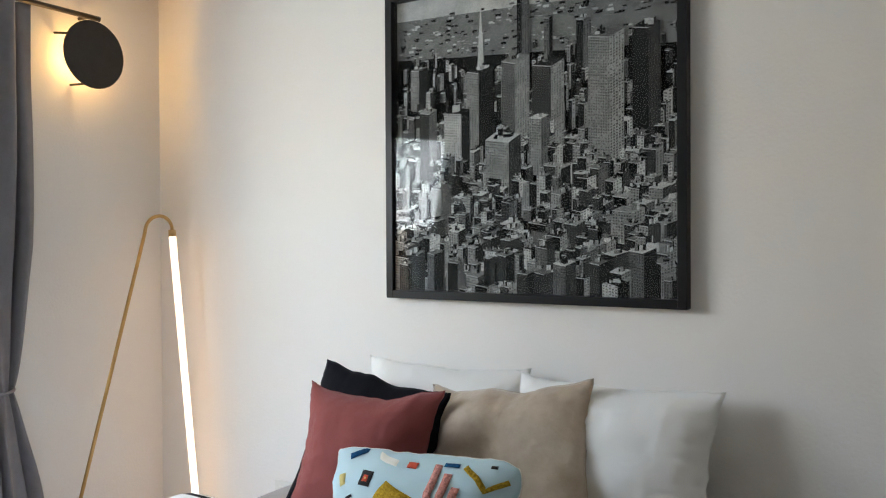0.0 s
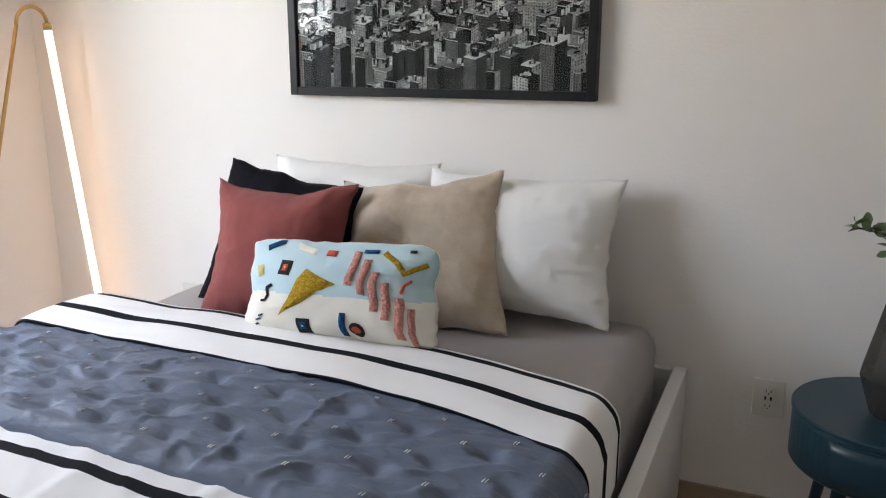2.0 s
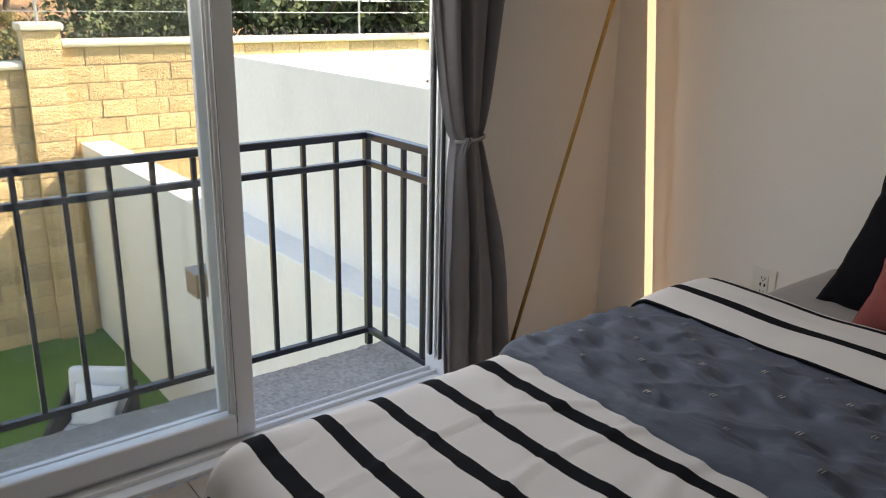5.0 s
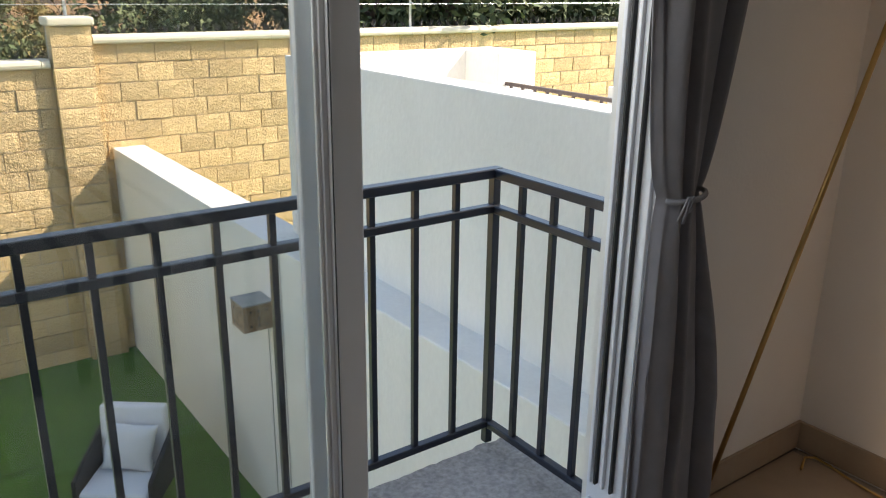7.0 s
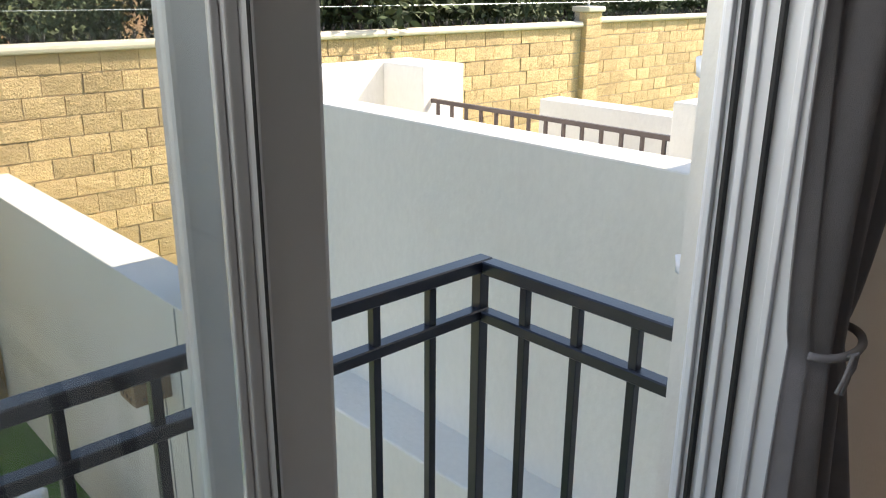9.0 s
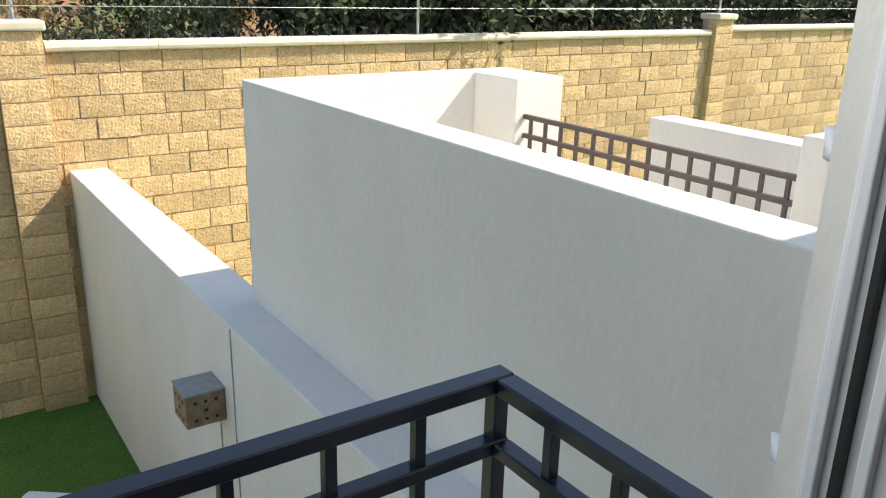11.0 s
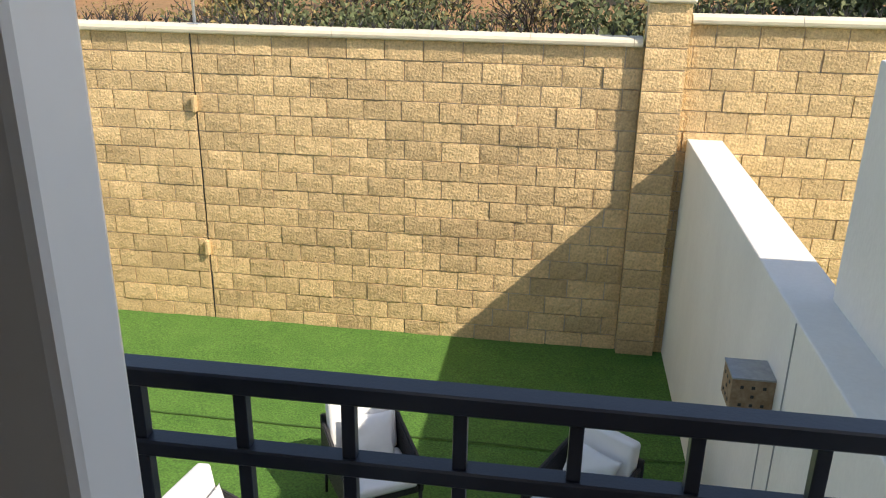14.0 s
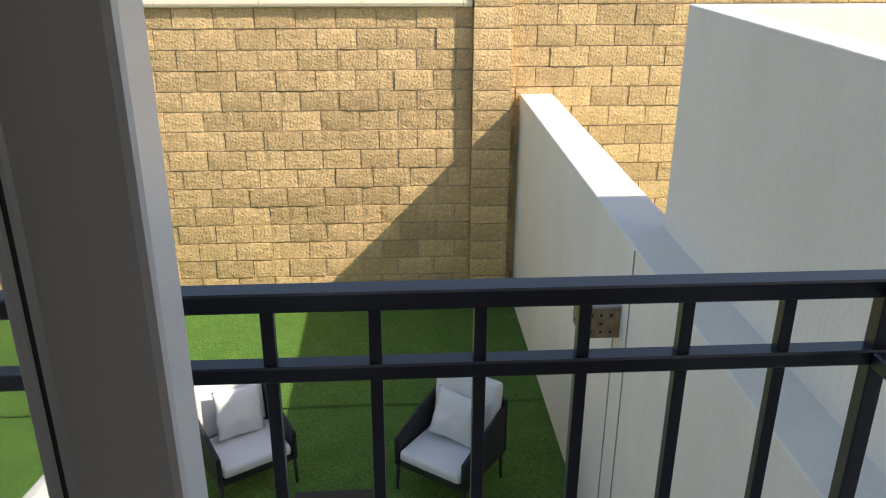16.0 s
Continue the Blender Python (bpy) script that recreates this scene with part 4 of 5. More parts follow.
def city_print():
    """The printed skyline: fronts, shaded sides and roofs of towers, far ones first, all flat in the print."""
    rng = random.Random(11)
    bm = bmesh.new()
    y0, y1, z0, z1 = PY0 + 0.0285, PY1 - 0.0285, PZ0 + 0.0285, PZ1 - 0.0285
    layer = [0.0]

    def poly(pts, mat, step=1.0):
        layer[0] += step
        x = 0.7600 - layer[0] * 0.0000085
        vs = [bm.verts.new((x, min(y1, max(y0, y1 - a * (y1 - y0))), min(z1, max(z0, z0 + b * (z1 - z0))))) for a, b in pts]
        if len({(round(v.co.y, 5), round(v.co.z, 5)) for v in vs}) < 3:
            return
        f = bm.faces.new(vs)
        f.material_index = mat

    poly([(0, 0), (1, 0), (1, 1), (0, 1)], 0)
    poly([(0, 0.93), (1, 0.90), (1, 1), (0, 1)], 6)
    poly([(0, 0.80), (1, 0.74), (1, 0.905), (0, 0.935)], 7)
    for _ in range(420):
        a, b = rng.random(), 0.78 + 0.15 * rng.random()
        s = 0.004 + 0.010 * rng.random()
        poly([(a, b), (a + s * 1.6, b), (a + s * 1.6, b + s * 0.6), (a, b + s * 0.6)], rng.choice((0, 2, 6, 4, 7)))
    poly([(0.62, 0.83), (1, 0.80), (1, 0.845), (0.66, 0.85)], 7)
    rows = []
    for i in range(950):
        d = (i / 950) ** 0.66
        rows.append((0.80 - 0.88 * d, rng.random() * 1.06 - 0.04, (0.013 + 0.054 * d) * rng.uniform(0.6, 1.35), (0.03 + 0.12 * d) * rng.uniform(0.5, 1.4), None))
    for a, base, w, h, dark in ((0.475, 0.62, 0.045, 0.365, 1), (0.40, 0.62, 0.06, 0.115, 1), (0.10, 0.36, 0.07, 0.25, 3), (0.20, 0.34, 0.10, 0.26, 2), (0.29, 0.36, 0.10, 0.37, 1), (0.42, 0.44, 0.10, 0.31, 4), (0.53, 0.44, 0.11, 0.285, 3), (0.72, 0.36, 0.115, 0.43, 8),
                                (0.86, 0.44, 0.085, 0.36, 2), (0.15, 0.10, 0.08, 0.25, 5), (0.06, 0.62, 0.07, 0.14, 2), (0.57, 0.70, 0.03, 0.17, 2), (0.68, 0.70, 0.05, 0.15, 1), (0.36, 0.30, 0.13, 0.20, 3), (0.52, 0.38, 0.07, 0.18, 4), (0.46, 0.02, 0.13, 0.16, 4), (0.80, 0.06, 0.10, 0.20, 5)):
        rows.append((base, a, w, h, dark))
    rows.append((0.745, 0.325, 0.0, 0.0, -1))
    rows.sort(key=lambda r: -r[0])
    for base, a, w, h, dark in rows:
        if dark == -1:
            poly([(0.325, 0.70), (0.355, 0.70), (0.342, 0.93), (0.340, 1.0), (0.338, 0.93)], 6)
        else:
            tower(poly, rng, a, base, w, h, dark)
    return bm


def tower(poly, rng, a, base, w, h, front=None):
    """One printed tower: shaded front, lit side, roof, then its windows and roof boxes in one layer."""
    f = front if front is not None else rng.choice((0, 1, 1, 2, 2, 3))
    side = rng.choice((3, 4, 5, 5, 6))
    k = w * rng.uniform(0.3, 0.6)
    t = w * rng.uniform(0.2, 0.34)
    lit = rng.random() < 0.5
    f0, s0 = (f, side) if lit else (side, f)
    poly([(a, base), (a + w - k, base - t * 0.35), (a + w - k, base + h - t * 0.35), (a, base + h)], f0)
    poly([(a + w - k, base - t * 0.35), (a + w, base + t * 0.3), (a + w, base + h + t * 0.3), (a + w - k, base + h - t * 0.35)], s0, 0)
    poly([(a, base + h), (a + w - k, base + h - t * 0.35), (a + w, base + h + t * 0.3), (a + k, base + h + t * 0.65)], rng.choice((2, 4, 5, 6, 7)), 0)
    poly([(a, base + h - 0.0025), (a + w - k, base + h - t * 0.35 - 0.0025), (a + w - k, base + h - t * 0.35), (a, base + h)], 6, 0.5)
    nz = max(2, int(h / 0.0085))
    for left, width, mat, slope in ((a, w - k, f0, -0.35), (a + w - k, k, s0, 0.65)):
        nx = max(1, int(width / 0.0075))
        other = {0: 2, 1: 3, 2: 1, 3: 1, 4: 2, 5: 3, 6: 4, 8: 2}[mat]
        start = 0.0 if slope < 0 else -0.35
        for i in range(nx):
            for j in range(nz):
                if rng.random() < 0.8:
                    u0, u1 = (i + 0.22) / nx, (i + 0.74) / nx
                    y0, y1 = base + h * (j + 0.2) / nz, base + h * (j + 0.7) / nz
                    poly([(left + width * u0, y0 + t * (start + slope * u0)), (left + width * u1, y0 + t * (start + slope * u1)), (left + width * u1, y1 + t * (start + slope * u1)), (left + width * u0, y1 + t * (start + slope * u0))], other, 0)
    for _ in range(rng.randrange(1, 5)):
        c, s, e = a + w * rng.uniform(0.15, 0.6), w * rng.uniform(0.08, 0.22), w * rng.uniform(0.06, 0.24)
        z = base + h + t * rng.uniform(-0.1, 0.25)
        poly([(c, z), (c + s, z), (c + s, z + e), (c, z + e)], rng.choice((1, 2, 6, 5, 7)), 0.25)
        poly([(c + s, z), (c + s * 1.5, z + s * 0.2), (c + s * 1.5, z + e + s * 0.2), (c + s, z + e)], rng.choice((0, 1, 2, 6)), 0)


bm = city_print()
ob = part("print", bm, GREYS, picture, "black-and-white aerial print of city towers")
part("backing", boxes((0.7605, 0.769, PY0 + 0.0285, PY1 - 0.0285, PZ0 + 0.0285, PZ1 - 0.0285)), M_FRAMEBLK, picture)

# ---- floor lamp ----
lamp = thing("floor_lamp", "slim brass floor lamp with a glowing light tube by the wall", "floor lamp")
ROD_TOP, ROD_FOOT = Vector((0.430, -0.975, 1.570)), Vector((0.098, -0.80, 0.008))
TUBE_TOP, TUBE_FOOT = Vector((0.572, -0.972, 1.558)), Vector((0.630, -1.085, 0.012))
bm = bmesh.new()
tube(bm, [ROD_FOOT, ROD_TOP], 0.0075, 10)
part("rod", bm, M_BRASS, lamp, smooth=True)
bm = bmesh.new()
arc = [ROD_TOP.lerp(TUBE_TOP + Vector((0, 0, 0.02)), 0.5 - 0.5 * math.cos(k * math.pi / 14)) + Vector((0, 0, 0.065 * math.sin(k * math.pi / 14))) for k in range(15)]
tube(bm, arc, 0.0075, 10)
part("arch", bm, M_BRASS, lamp, smooth=True)
bm = bmesh.new()
way = (TUBE_FOOT - TUBE_TOP).normalized()
tube(bm, [TUBE_TOP + Vector((0, 0, 0.022)), TUBE_TOP + way * 0.006], 0.0165, 14)
part("cap", bm, M_BRASS, lamp, smooth=True)
bm = bmesh.new()
tube(bm, [TUBE_TOP + way * 0.006, TUBE_FOOT], 0.0150, 14)
part("light_tube", bm, M_LED, lamp, "glowing warm white light tube", smooth=True)
bm = bmesh.new()
tube(bm, [ROD_FOOT, TUBE_FOOT], 0.008, 10)
part("foot_bar", bm, M_BRASS, lamp, smooth=True)
bm = bmesh.new()
tube(bm, [Vector((0.63, -1.07, 0.008)), Vector((0.65, -0.95, 0.006)), Vector((0.67, -0.87, 0.006)), Vector((0.675, -0.82, 0.006)), Vector((0.65, -0.80, 0.006)), Vector((0.58, -0.83, 0.006))], 0.004, 8)
part("cord", bm, M_BRASS, lamp, smooth=True)

# ---- wall lamp ----
sconce = thing("wall_lamp", "dark round disc wall lamp glowing warm onto the wall", "wall lamp")
SC = Vector((0.287, -0.850, 2.294))
bm = bmesh.new()
lathe(bm, [(0.001, 0), (0.134, 0.0), (0.138, 0.004), (0.134, 0.008), (0.001, 0.009)], 56)
bmesh.ops.transform(bm, matrix=pose(SC.x, SC.y, SC.z, 90, 0, 0), verts=bm.verts)
part("disc", bm, M_DARKMETAL, sconce, smooth=False)
bm = bmesh.new()
tube(bm, [SC + Vector((-0.10, 0.115, 0.085)), SC + Vector((-0.02, 0.02, 0.085)), SC + Vector((0.0, -0.004, 0.085))], 0.005, 8)
part("arm", bm, M_DARKMETAL, sconce, smooth=True)
bm = bmesh.new()
tube(bm, [SC + Vector((-0.03, 0.115, -0.115)), SC + Vector((0.0, 0.004, -0.115))], 0.005, 8)
part("arm", bm, M_DARKMETAL, sconce, smooth=True)
bm = bmesh.new()
lathe(bm, [(0.001, 0), (0.045, 0.0), (0.045, 0.02), (0.001, 0.021)], 24)
bmesh.ops.transform(bm, matrix=pose(SC.x, IN_Y - 0.0005, SC.z, 90, 0, 0), verts=bm.verts)
part("wall_plate", bm, M_DARKMETAL, sconce)
bm = bmesh.new()
bmesh.ops.create_uvsphere(bm, u_segments=20, v_segments=12, radius=0.032, matrix=pose(SC.x, SC.y + 0.060, SC.z))
part("bulb", bm, M_BULB, sconce, "glowing warm bulb", smooth=True)
bm = bmesh.new()
tube(bm, [SC + Vector((0, 0.095, 0)), SC + Vector((0, 0.004, 0))], 0.010, 10)
part("stem", bm, M_DARKMETAL, sconce)

# ---- curtain ----
curtain = thing("curtain", "grey cloth curtain tied back beside the balcony door", "curtain")
TIE_Z = 0.965


def curtain_point(u, v):
    z = 0.015 + 2.435 * v
    d = z - TIE_Z
    up = min(1.0, abs(d) / 0.55) ** (0.55 if d > 0 else 0.7)
    if d > 0:
        xc, half = -0.082 - 0.030 * up, 0.060 + 0.085 * up + 0.02 * min(1, d)
    else:
        xc, half = -0.082 + 0.045 * min(1, -d / 0.9), 0.060 + 0.075 * up
    s = 2 * u - 1
    fold = math.sin(u * 17.0 + 0.8 * math.sin(z * 1.7)) * 0.6 + math.sin(u * 29.0 + 1.3 + z) * 0.4
    amp = 0.022 + 0.020 * up
    x = xc + half * s + 0.012 * math.cos(u * 17.0) * up
    y = -0.797 + amp * fold * (0.6 + 0.4 * up) + 0.035 * (s * s) * (1 - up)
    x += 0.018 * wave(u * 4, z * 1.3, 3) * up
    if d < 0:
        x += 0.03 * wave(u * 3, z * 2.5, 8) * up
    return Vector((x, y, z))


bm = bmesh.new()
sheet(bm, 150, 90, curtain_point)
ob = part("cloth", bm, M_CURTAIN, curtain, smooth=True)
ob.modifiers.new("thick", "SOLIDIFY").thickness = 0.004
bm = bmesh.new()
ring = [Vector((-0.085 + 0.056 * math.cos(k * math.pi / 24), -0.782 - 0.046 * math.sin(k * math.pi / 24), TIE_Z + 0.008 * math.cos(k * math.pi / 24))) for k in range(25)]
tube(bm, ring, 0.0065, 8)
part("tie", bm, M_CURTAIN, curtain, "narrow grey tie band", smooth=True)
bm = bmesh.new()
for k, (dx, ln) in enumerate(((-0.02, 0.12), (-0.05, 0.10), (0.012, 0.06))):
    tube(bm, [Vector((-0.119, -0.828, TIE_Z)), Vector((-0.126 + dx * 0.3, -0.840, TIE_Z + 0.012)), Vector((-0.130 + dx * 0.5, -0.838, TIE_Z - ln * 0.2)), Vector((-0.132 + dx * 0.6, -0.834, TIE_Z - ln * 0.4))], 0.0034, 6)
part("knot", bm, M_CURTAIN, curtain, smooth=True)
rod_thing = thing("curtain_rod", "thin dark metal curtain rod above the balcony door", "curtain rod")
bm = bmesh.new()
tube(bm, [(-2.05, -0.80, 2.46), (0.35, -0.80, 2.46)], 0.011, 12)
part("rod", bm, M_DARKMETAL, rod_thing, smooth=True)
for x in (-2.0, 0.30):
    bm = bmesh.new()
    tube(bm, [(x, -0.736, 2.46), (x, -0.795, 2.46)], 0.008, 8)
    part("bracket", bm, M_DARKMETAL, rod_thing)


# ---- outlets ----
def outlet(y, z, plug=False):
    o = thing("wall_outlet", "cream double wall outlet with a screwless cover plate" if not plug else "cream wall outlet with a black plug beside the bed", "outlet", group="wall outlets")
    part("plate", boxes((HEAD_X - 0.007, HEAD_X - 0.0005, y - 0.045, y + 0.045, z - 0.06, z + 0.06), bevel=0.003), M_PLATE, o)
    part("socket", boxes((HEAD_X - 0.010, HEAD_X - 0.0065, y - 0.018, y + 0.018, z - 0.036, z + 0.036), bevel=0.0012), M_PLATE, o)
    slots = []
    for s in (-1, 1):
        slots += [(HEAD_X - 0.0112, HEAD_X - 0.0098, y - 0.008, y - 0.0055, z + s * 0.024 - 0.004, z + s * 0.024 + 0.004), (HEAD_X - 0.0112, HEAD_X - 0.0098, y + 0.0055, y + 0.008, z + s * 0.024 - 0.004, z + s * 0.024 + 0.004),
                  (HEAD_X - 0.0112, HEAD_X - 0.0098, y - 0.002, y + 0.002, z + s * 0.024 - 0.011, z + s * 0.024 - 0.007)]
    slots += [(HEAD_X - 0.0112, HEAD_X - 0.0098, y - 0.011, y - 0.005, z - 0.006, z + 0.006), (HEAD_X - 0.0112, HEAD_X - 0.0098, y + 0.005, y + 0.011, z - 0.006, z + 0.006)]
    for s in slots:
        part("slot", boxes(s), M_SLOT, o)
    if plug:
        part("plug", boxes((HEAD_X - 0.05, HEAD_X - 0.0113, y + 0.005, y + 0.055, z - 0.055, z - 0.025), bevel=0.006), M_SLOT, o, "black plug")
    return o


outlet(-3.720, 0.430)
outlet(-1.485, 0.480, True)

# ---- bedside table, vase ----
table = thing("bedside_table", "round petrol-blue bedside table with a drawer and slanted legs", "bedside table", (0.44, -4.02, 0.0))
bm = bmesh.new()
lathe(bm, [(0.001, 0.395), (0.232, 0.395), (0.236, 0.400), (0.236, 0.528), (0.232, 0.532), (0.001, 0.532)], 64)
part("drum", bm, M_TEAL, table)
bm = bmesh.new()
lathe(bm, [(0.001, 0.5325), (0.236, 0.5325), (0.240, 0.536), (0.240, 0.546), (0.236, 0.550), (0.001, 0.550)], 64)
part("top", bm, M_TEAL, table)
bm = bmesh.new()
sheet(bm, 24, 4, lambda u, v: (0.2385 * math.cos(radians(140 + 110 * u)), 0.2385 * math.sin(radians(140 + 110 * u)), 0.406 + 0.114 * v))
drawer = part("drawer", bm, M_TEAL, table, smooth=True)
drawer.modifiers.new("thick", "SOLIDIFY").thickness = 0.004
bm = bmesh.new()
sheet(bm, 14, 8, lambda u, v: (0.2415 * math.cos(radians(183 + 16 * u)), 0.2415 * math.sin(radians(183 + 16 * u)), 0.521 - 0.030 * v * math.sin(math.pi * u) ** 0.6))
part("grip", bm, M_SLOT, drawer, "dark half-round finger hole")
for a in (50, 140, 230, 320):
    bm = bmesh.new()
    c, s = math.cos(radians(a)), math.sin(radians(a))
    tube(bm, [(0.16 * c, 0.16 * s, 0.394), (0.225 * c, 0.225 * s, 0.0)], 0.019, 12, end_radius=0.012)
    part("leg", bm, M_TEAL, table, smooth=True)
vase = thing("vase", "tall smoked-glass faceted vase with eucalyptus twigs", "vase", (0.42, -4.03, 0.5505))
bm = bmesh.new()
lathe(bm, [(0.001, 0), (0.062, 0.0), (0.066, 0.008), (0.098, 0.105), (0.096, 0.12), (0.048, 0.345), (0.045, 0.36), (0.040, 0.36), (0.043, 0.345), (0.09, 0.12), (0.058, 0.012), (0.001, 0.010)], 11)
part("body", bm, M_SMOKE, vase)
rng = random.Random(5)
for t in range(7):
    a = t * 0.9 + rng.uniform(-0.2, 0.2)
    tip = Vector((0.17 * math.cos(a) * rng.uniform(0.5, 1.1), 0.17 * math.sin(a) * rng.uniform(0.5, 1.1), rng.uniform(0.38, 0.56)))
    pts = [Vector((0.01 * math.cos(a), 0.01 * math.sin(a), 0.10)), Vector((0.026 * math.cos(a), 0.026 * math.sin(a), 0.36)), tip * 0.5 + Vector((0.0, 0, 0.23)), tip]
    bm = bmesh.new()
    tube(bm, pts, 0.0024, 6)
    twig = part("twig", bm, M_BARK, vase)
    bm = bmesh.new()
    for k in range(16):
        s = 0.25 + 0.75 * k / 15
        c = pts[1].lerp(pts[2], s * 2) if s < 0.5 else pts[2].lerp(pts[3], s * 2 - 1)
        d = Vector((rng.uniform(-1, 1), rng.uniform(-1, 1), rng.uniform(-0.2, 0.7))).normalized()
        n = d.cross(Vector((rng.uniform(-1, 1), rng.uniform(-1, 1), 1))).normalized()
        q = n.cross(d).normalized()
        ln, wd = rng.uniform(0.030, 0.048), rng.uniform(0.011, 0.017)
        edge = [c + d * ln * f + n * wd * g + q * (0.006 * math.sin(f * 3)) for f, g in ((0, 0), (0.3, 0.8), (0.65, 1.0), (0.92, 0.5), (1.0, 0), (0.92, -0.5), (0.65, -1.0), (0.3, -0.8))]
        bm.faces.new([bm.verts.new(p0) for p0 in edge])
    part("leaves", bm, M_LEAFRED if t % 3 == 0 else M_LEAF, twig)

# ---- land beyond the boundary wall ----
def land_z(x, y):
    return -1.0 + 0.085 * max(0, y - 9) + 0.25 * wave(x * 0.15, y * 0.15) + (0.10 * (y - 40) if y > 40 else 0)


bm = bmesh.new()
sheet(bm, 90, 60, lambda u, v: (-160 + 320 * u, WALL_Y + 0.30 + 330 * v ** 2.2, land_z(-160 + 320 * u, WALL_Y + 0.30 + 330 * v ** 2.2)))
structure("backdrop", bm, M_SOIL, "dry ochre hillside with scrub", "hillside", True)


def scrub(name, label, seed, high, wide, leaves, leaf_mat, size, bare=False, trunk_r=0.05):
    """A tree or bush: tapered trunk, forking limbs and a crown of many small leaves with gaps."""
    rng = random.Random(seed)
    t = thing(name, label, "tree" if name == "tree" else "bush")
    bm = bmesh.new()
    tips = []

    def limb(p, d, length, r, depth):
        pts = [p]
        for k in range(3):
            d = (d + Vector((rng.uniform(-0.3, 0.3), rng.uniform(-0.3, 0.3), rng.uniform(-0.1, 0.25)))).normalized()
            pts.append(pts[-1] + d * length / 3)
        tube(bm, pts, r, 6, end_radius=r * 0.6)
        if depth == 0:
            tips.extend(pts[1:])
            return
        for _ in range(rng.randint(2, 4 if bare else 3)):
            nd = (d + Vector((rng.uniform(-1, 1), rng.uniform(-1, 1), rng.uniform(-0.2, 0.7)))).normalized()
            limb(pts[rng.choice((2, 3))], nd, length * rng.uniform(0.55, 0.8), r * 0.58, depth - 1)
    for _ in range(rng.randint(1, 2) if name == "tree" else rng.randint(3, 5)):
        spread = 0.25 if name == "tree" else 0.8
        limb(Vector((rng.uniform(-0.1, 0.1), rng.uniform(-0.1, 0.1), -0.15)), Vector((rng.uniform(-spread, spread), rng.uniform(-spread, spread), 1)).normalized(), high * 0.42, trunk_r, 3 if bare else 2)
    part("trunk", bm, M_BARK, t, smooth=True)
    verts, faces = [], []
    lobes = [(c + Vector((rng.uniform(-0.2, 0.2), rng.uniform(-0.2, 0.2), rng.uniform(-0.1, 0.2))) * wide, rng.uniform(0.16, 0.36) * wide) for c in tips]
    for k in range(leaves):
        c, r = lobes[rng.randrange(len(lobes))]
        d = Vector((rng.gauss(0, 1), rng.gauss(0, 1), rng.gauss(0, 0.8)))
        p = c + d.normalized() * r * rng.random() ** 0.45
        n = Vector((rng.uniform(-1, 1), rng.uniform(-1, 1), rng.uniform(-0.4, 1))).normalized()
        a = n.orthogonal().normalized()
        b = n.cross(a)
        ang = rng.uniform(0, 6.28)
        a, b = a * math.cos(ang) + b * math.sin(ang), b * math.cos(ang) - a * math.sin(ang)
        s = size * rng.uniform(0.5, 1.3)
        i = len(verts)
        verts += [p + a * s, p + b * s * 0.5, p - a * s, p - b * s * 0.5]
        faces.append((i, i + 1, i + 2, i + 3))
    if faces:
        me = bpy.data.meshes.new("crown")
        me.from_pydata([tuple(v) for v in verts], [], faces)
        me.materials.append(leaf_mat)
        ob = new("crown", me)
        ob.parent = t
    return t


KINDS = [
    scrub("bush", "grey-green scrub bush on the hillside", 1, 2.0, 1.5, 2600, M_BUSH, 0.055),
    scrub("bush", "dry yellow-brown scrub bush on the hillside", 2, 1.5, 1.3, 2200, M_BUSHDRY, 0.055),
    scrub("tree", "dark green tree with several trunks", 3, 4.2, 2.4, 3400, M_BUSHDARK, 0.085, trunk_r=0.14),
    scrub("bush", "bare thorny shrub with dark twigs", 4, 2.4, 1.4, 260, M_BUSHDRY, 0.045, bare=True),
    scrub("tree", "grey-green tree behind the boundary wall", 5, 3.6, 2.2, 3400, M_BUSH, 0.075, trunk_r=0.11),
    scrub("bush", "olive scrub bush on the hillside", 6, 1.7, 1.6, 2600, M_BUSH, 0.05),
]
for k, ob in enumerate(KINDS):
    ob["group"] = "hillside scrub"
    ob.matrix_world = pose(-30 + 9 * k, 60, land_z(-30 + 9 * k, 60))
rng = random.Random(21)
for k in range(210):
    near = k < 120
    x = rng.uniform(-10, 20) if near else rng.uniform(-22, 40)
    y = rng.uniform(8.7, 12.5) if near else rng.uniform(12.5, 28)
    if near:
        pick = rng.choice((0, 5, 1, 3, 0)) if x < 1.5 else rng.choice((0, 5, 2, 4, 2, 5))
        if -4.5 < x < 0.2 and pick != 3 and rng.random() < 0.6:
            pick = 3
    else:
        pick = rng.choice((0, 1, 2, 4, 4, 5, 2))
        if -6 < x < 1 and rng.random() < 0.55:
            continue
    ob = copy_thing(KINDS[pick], pose(x, y, land_z(x, y), 0, 0, rng.uniform(0, 360)))
    s = rng.uniform(0.6, 1.0)
    ob.scale = (s, s, s * rng.uniform(0.85, 1.1))

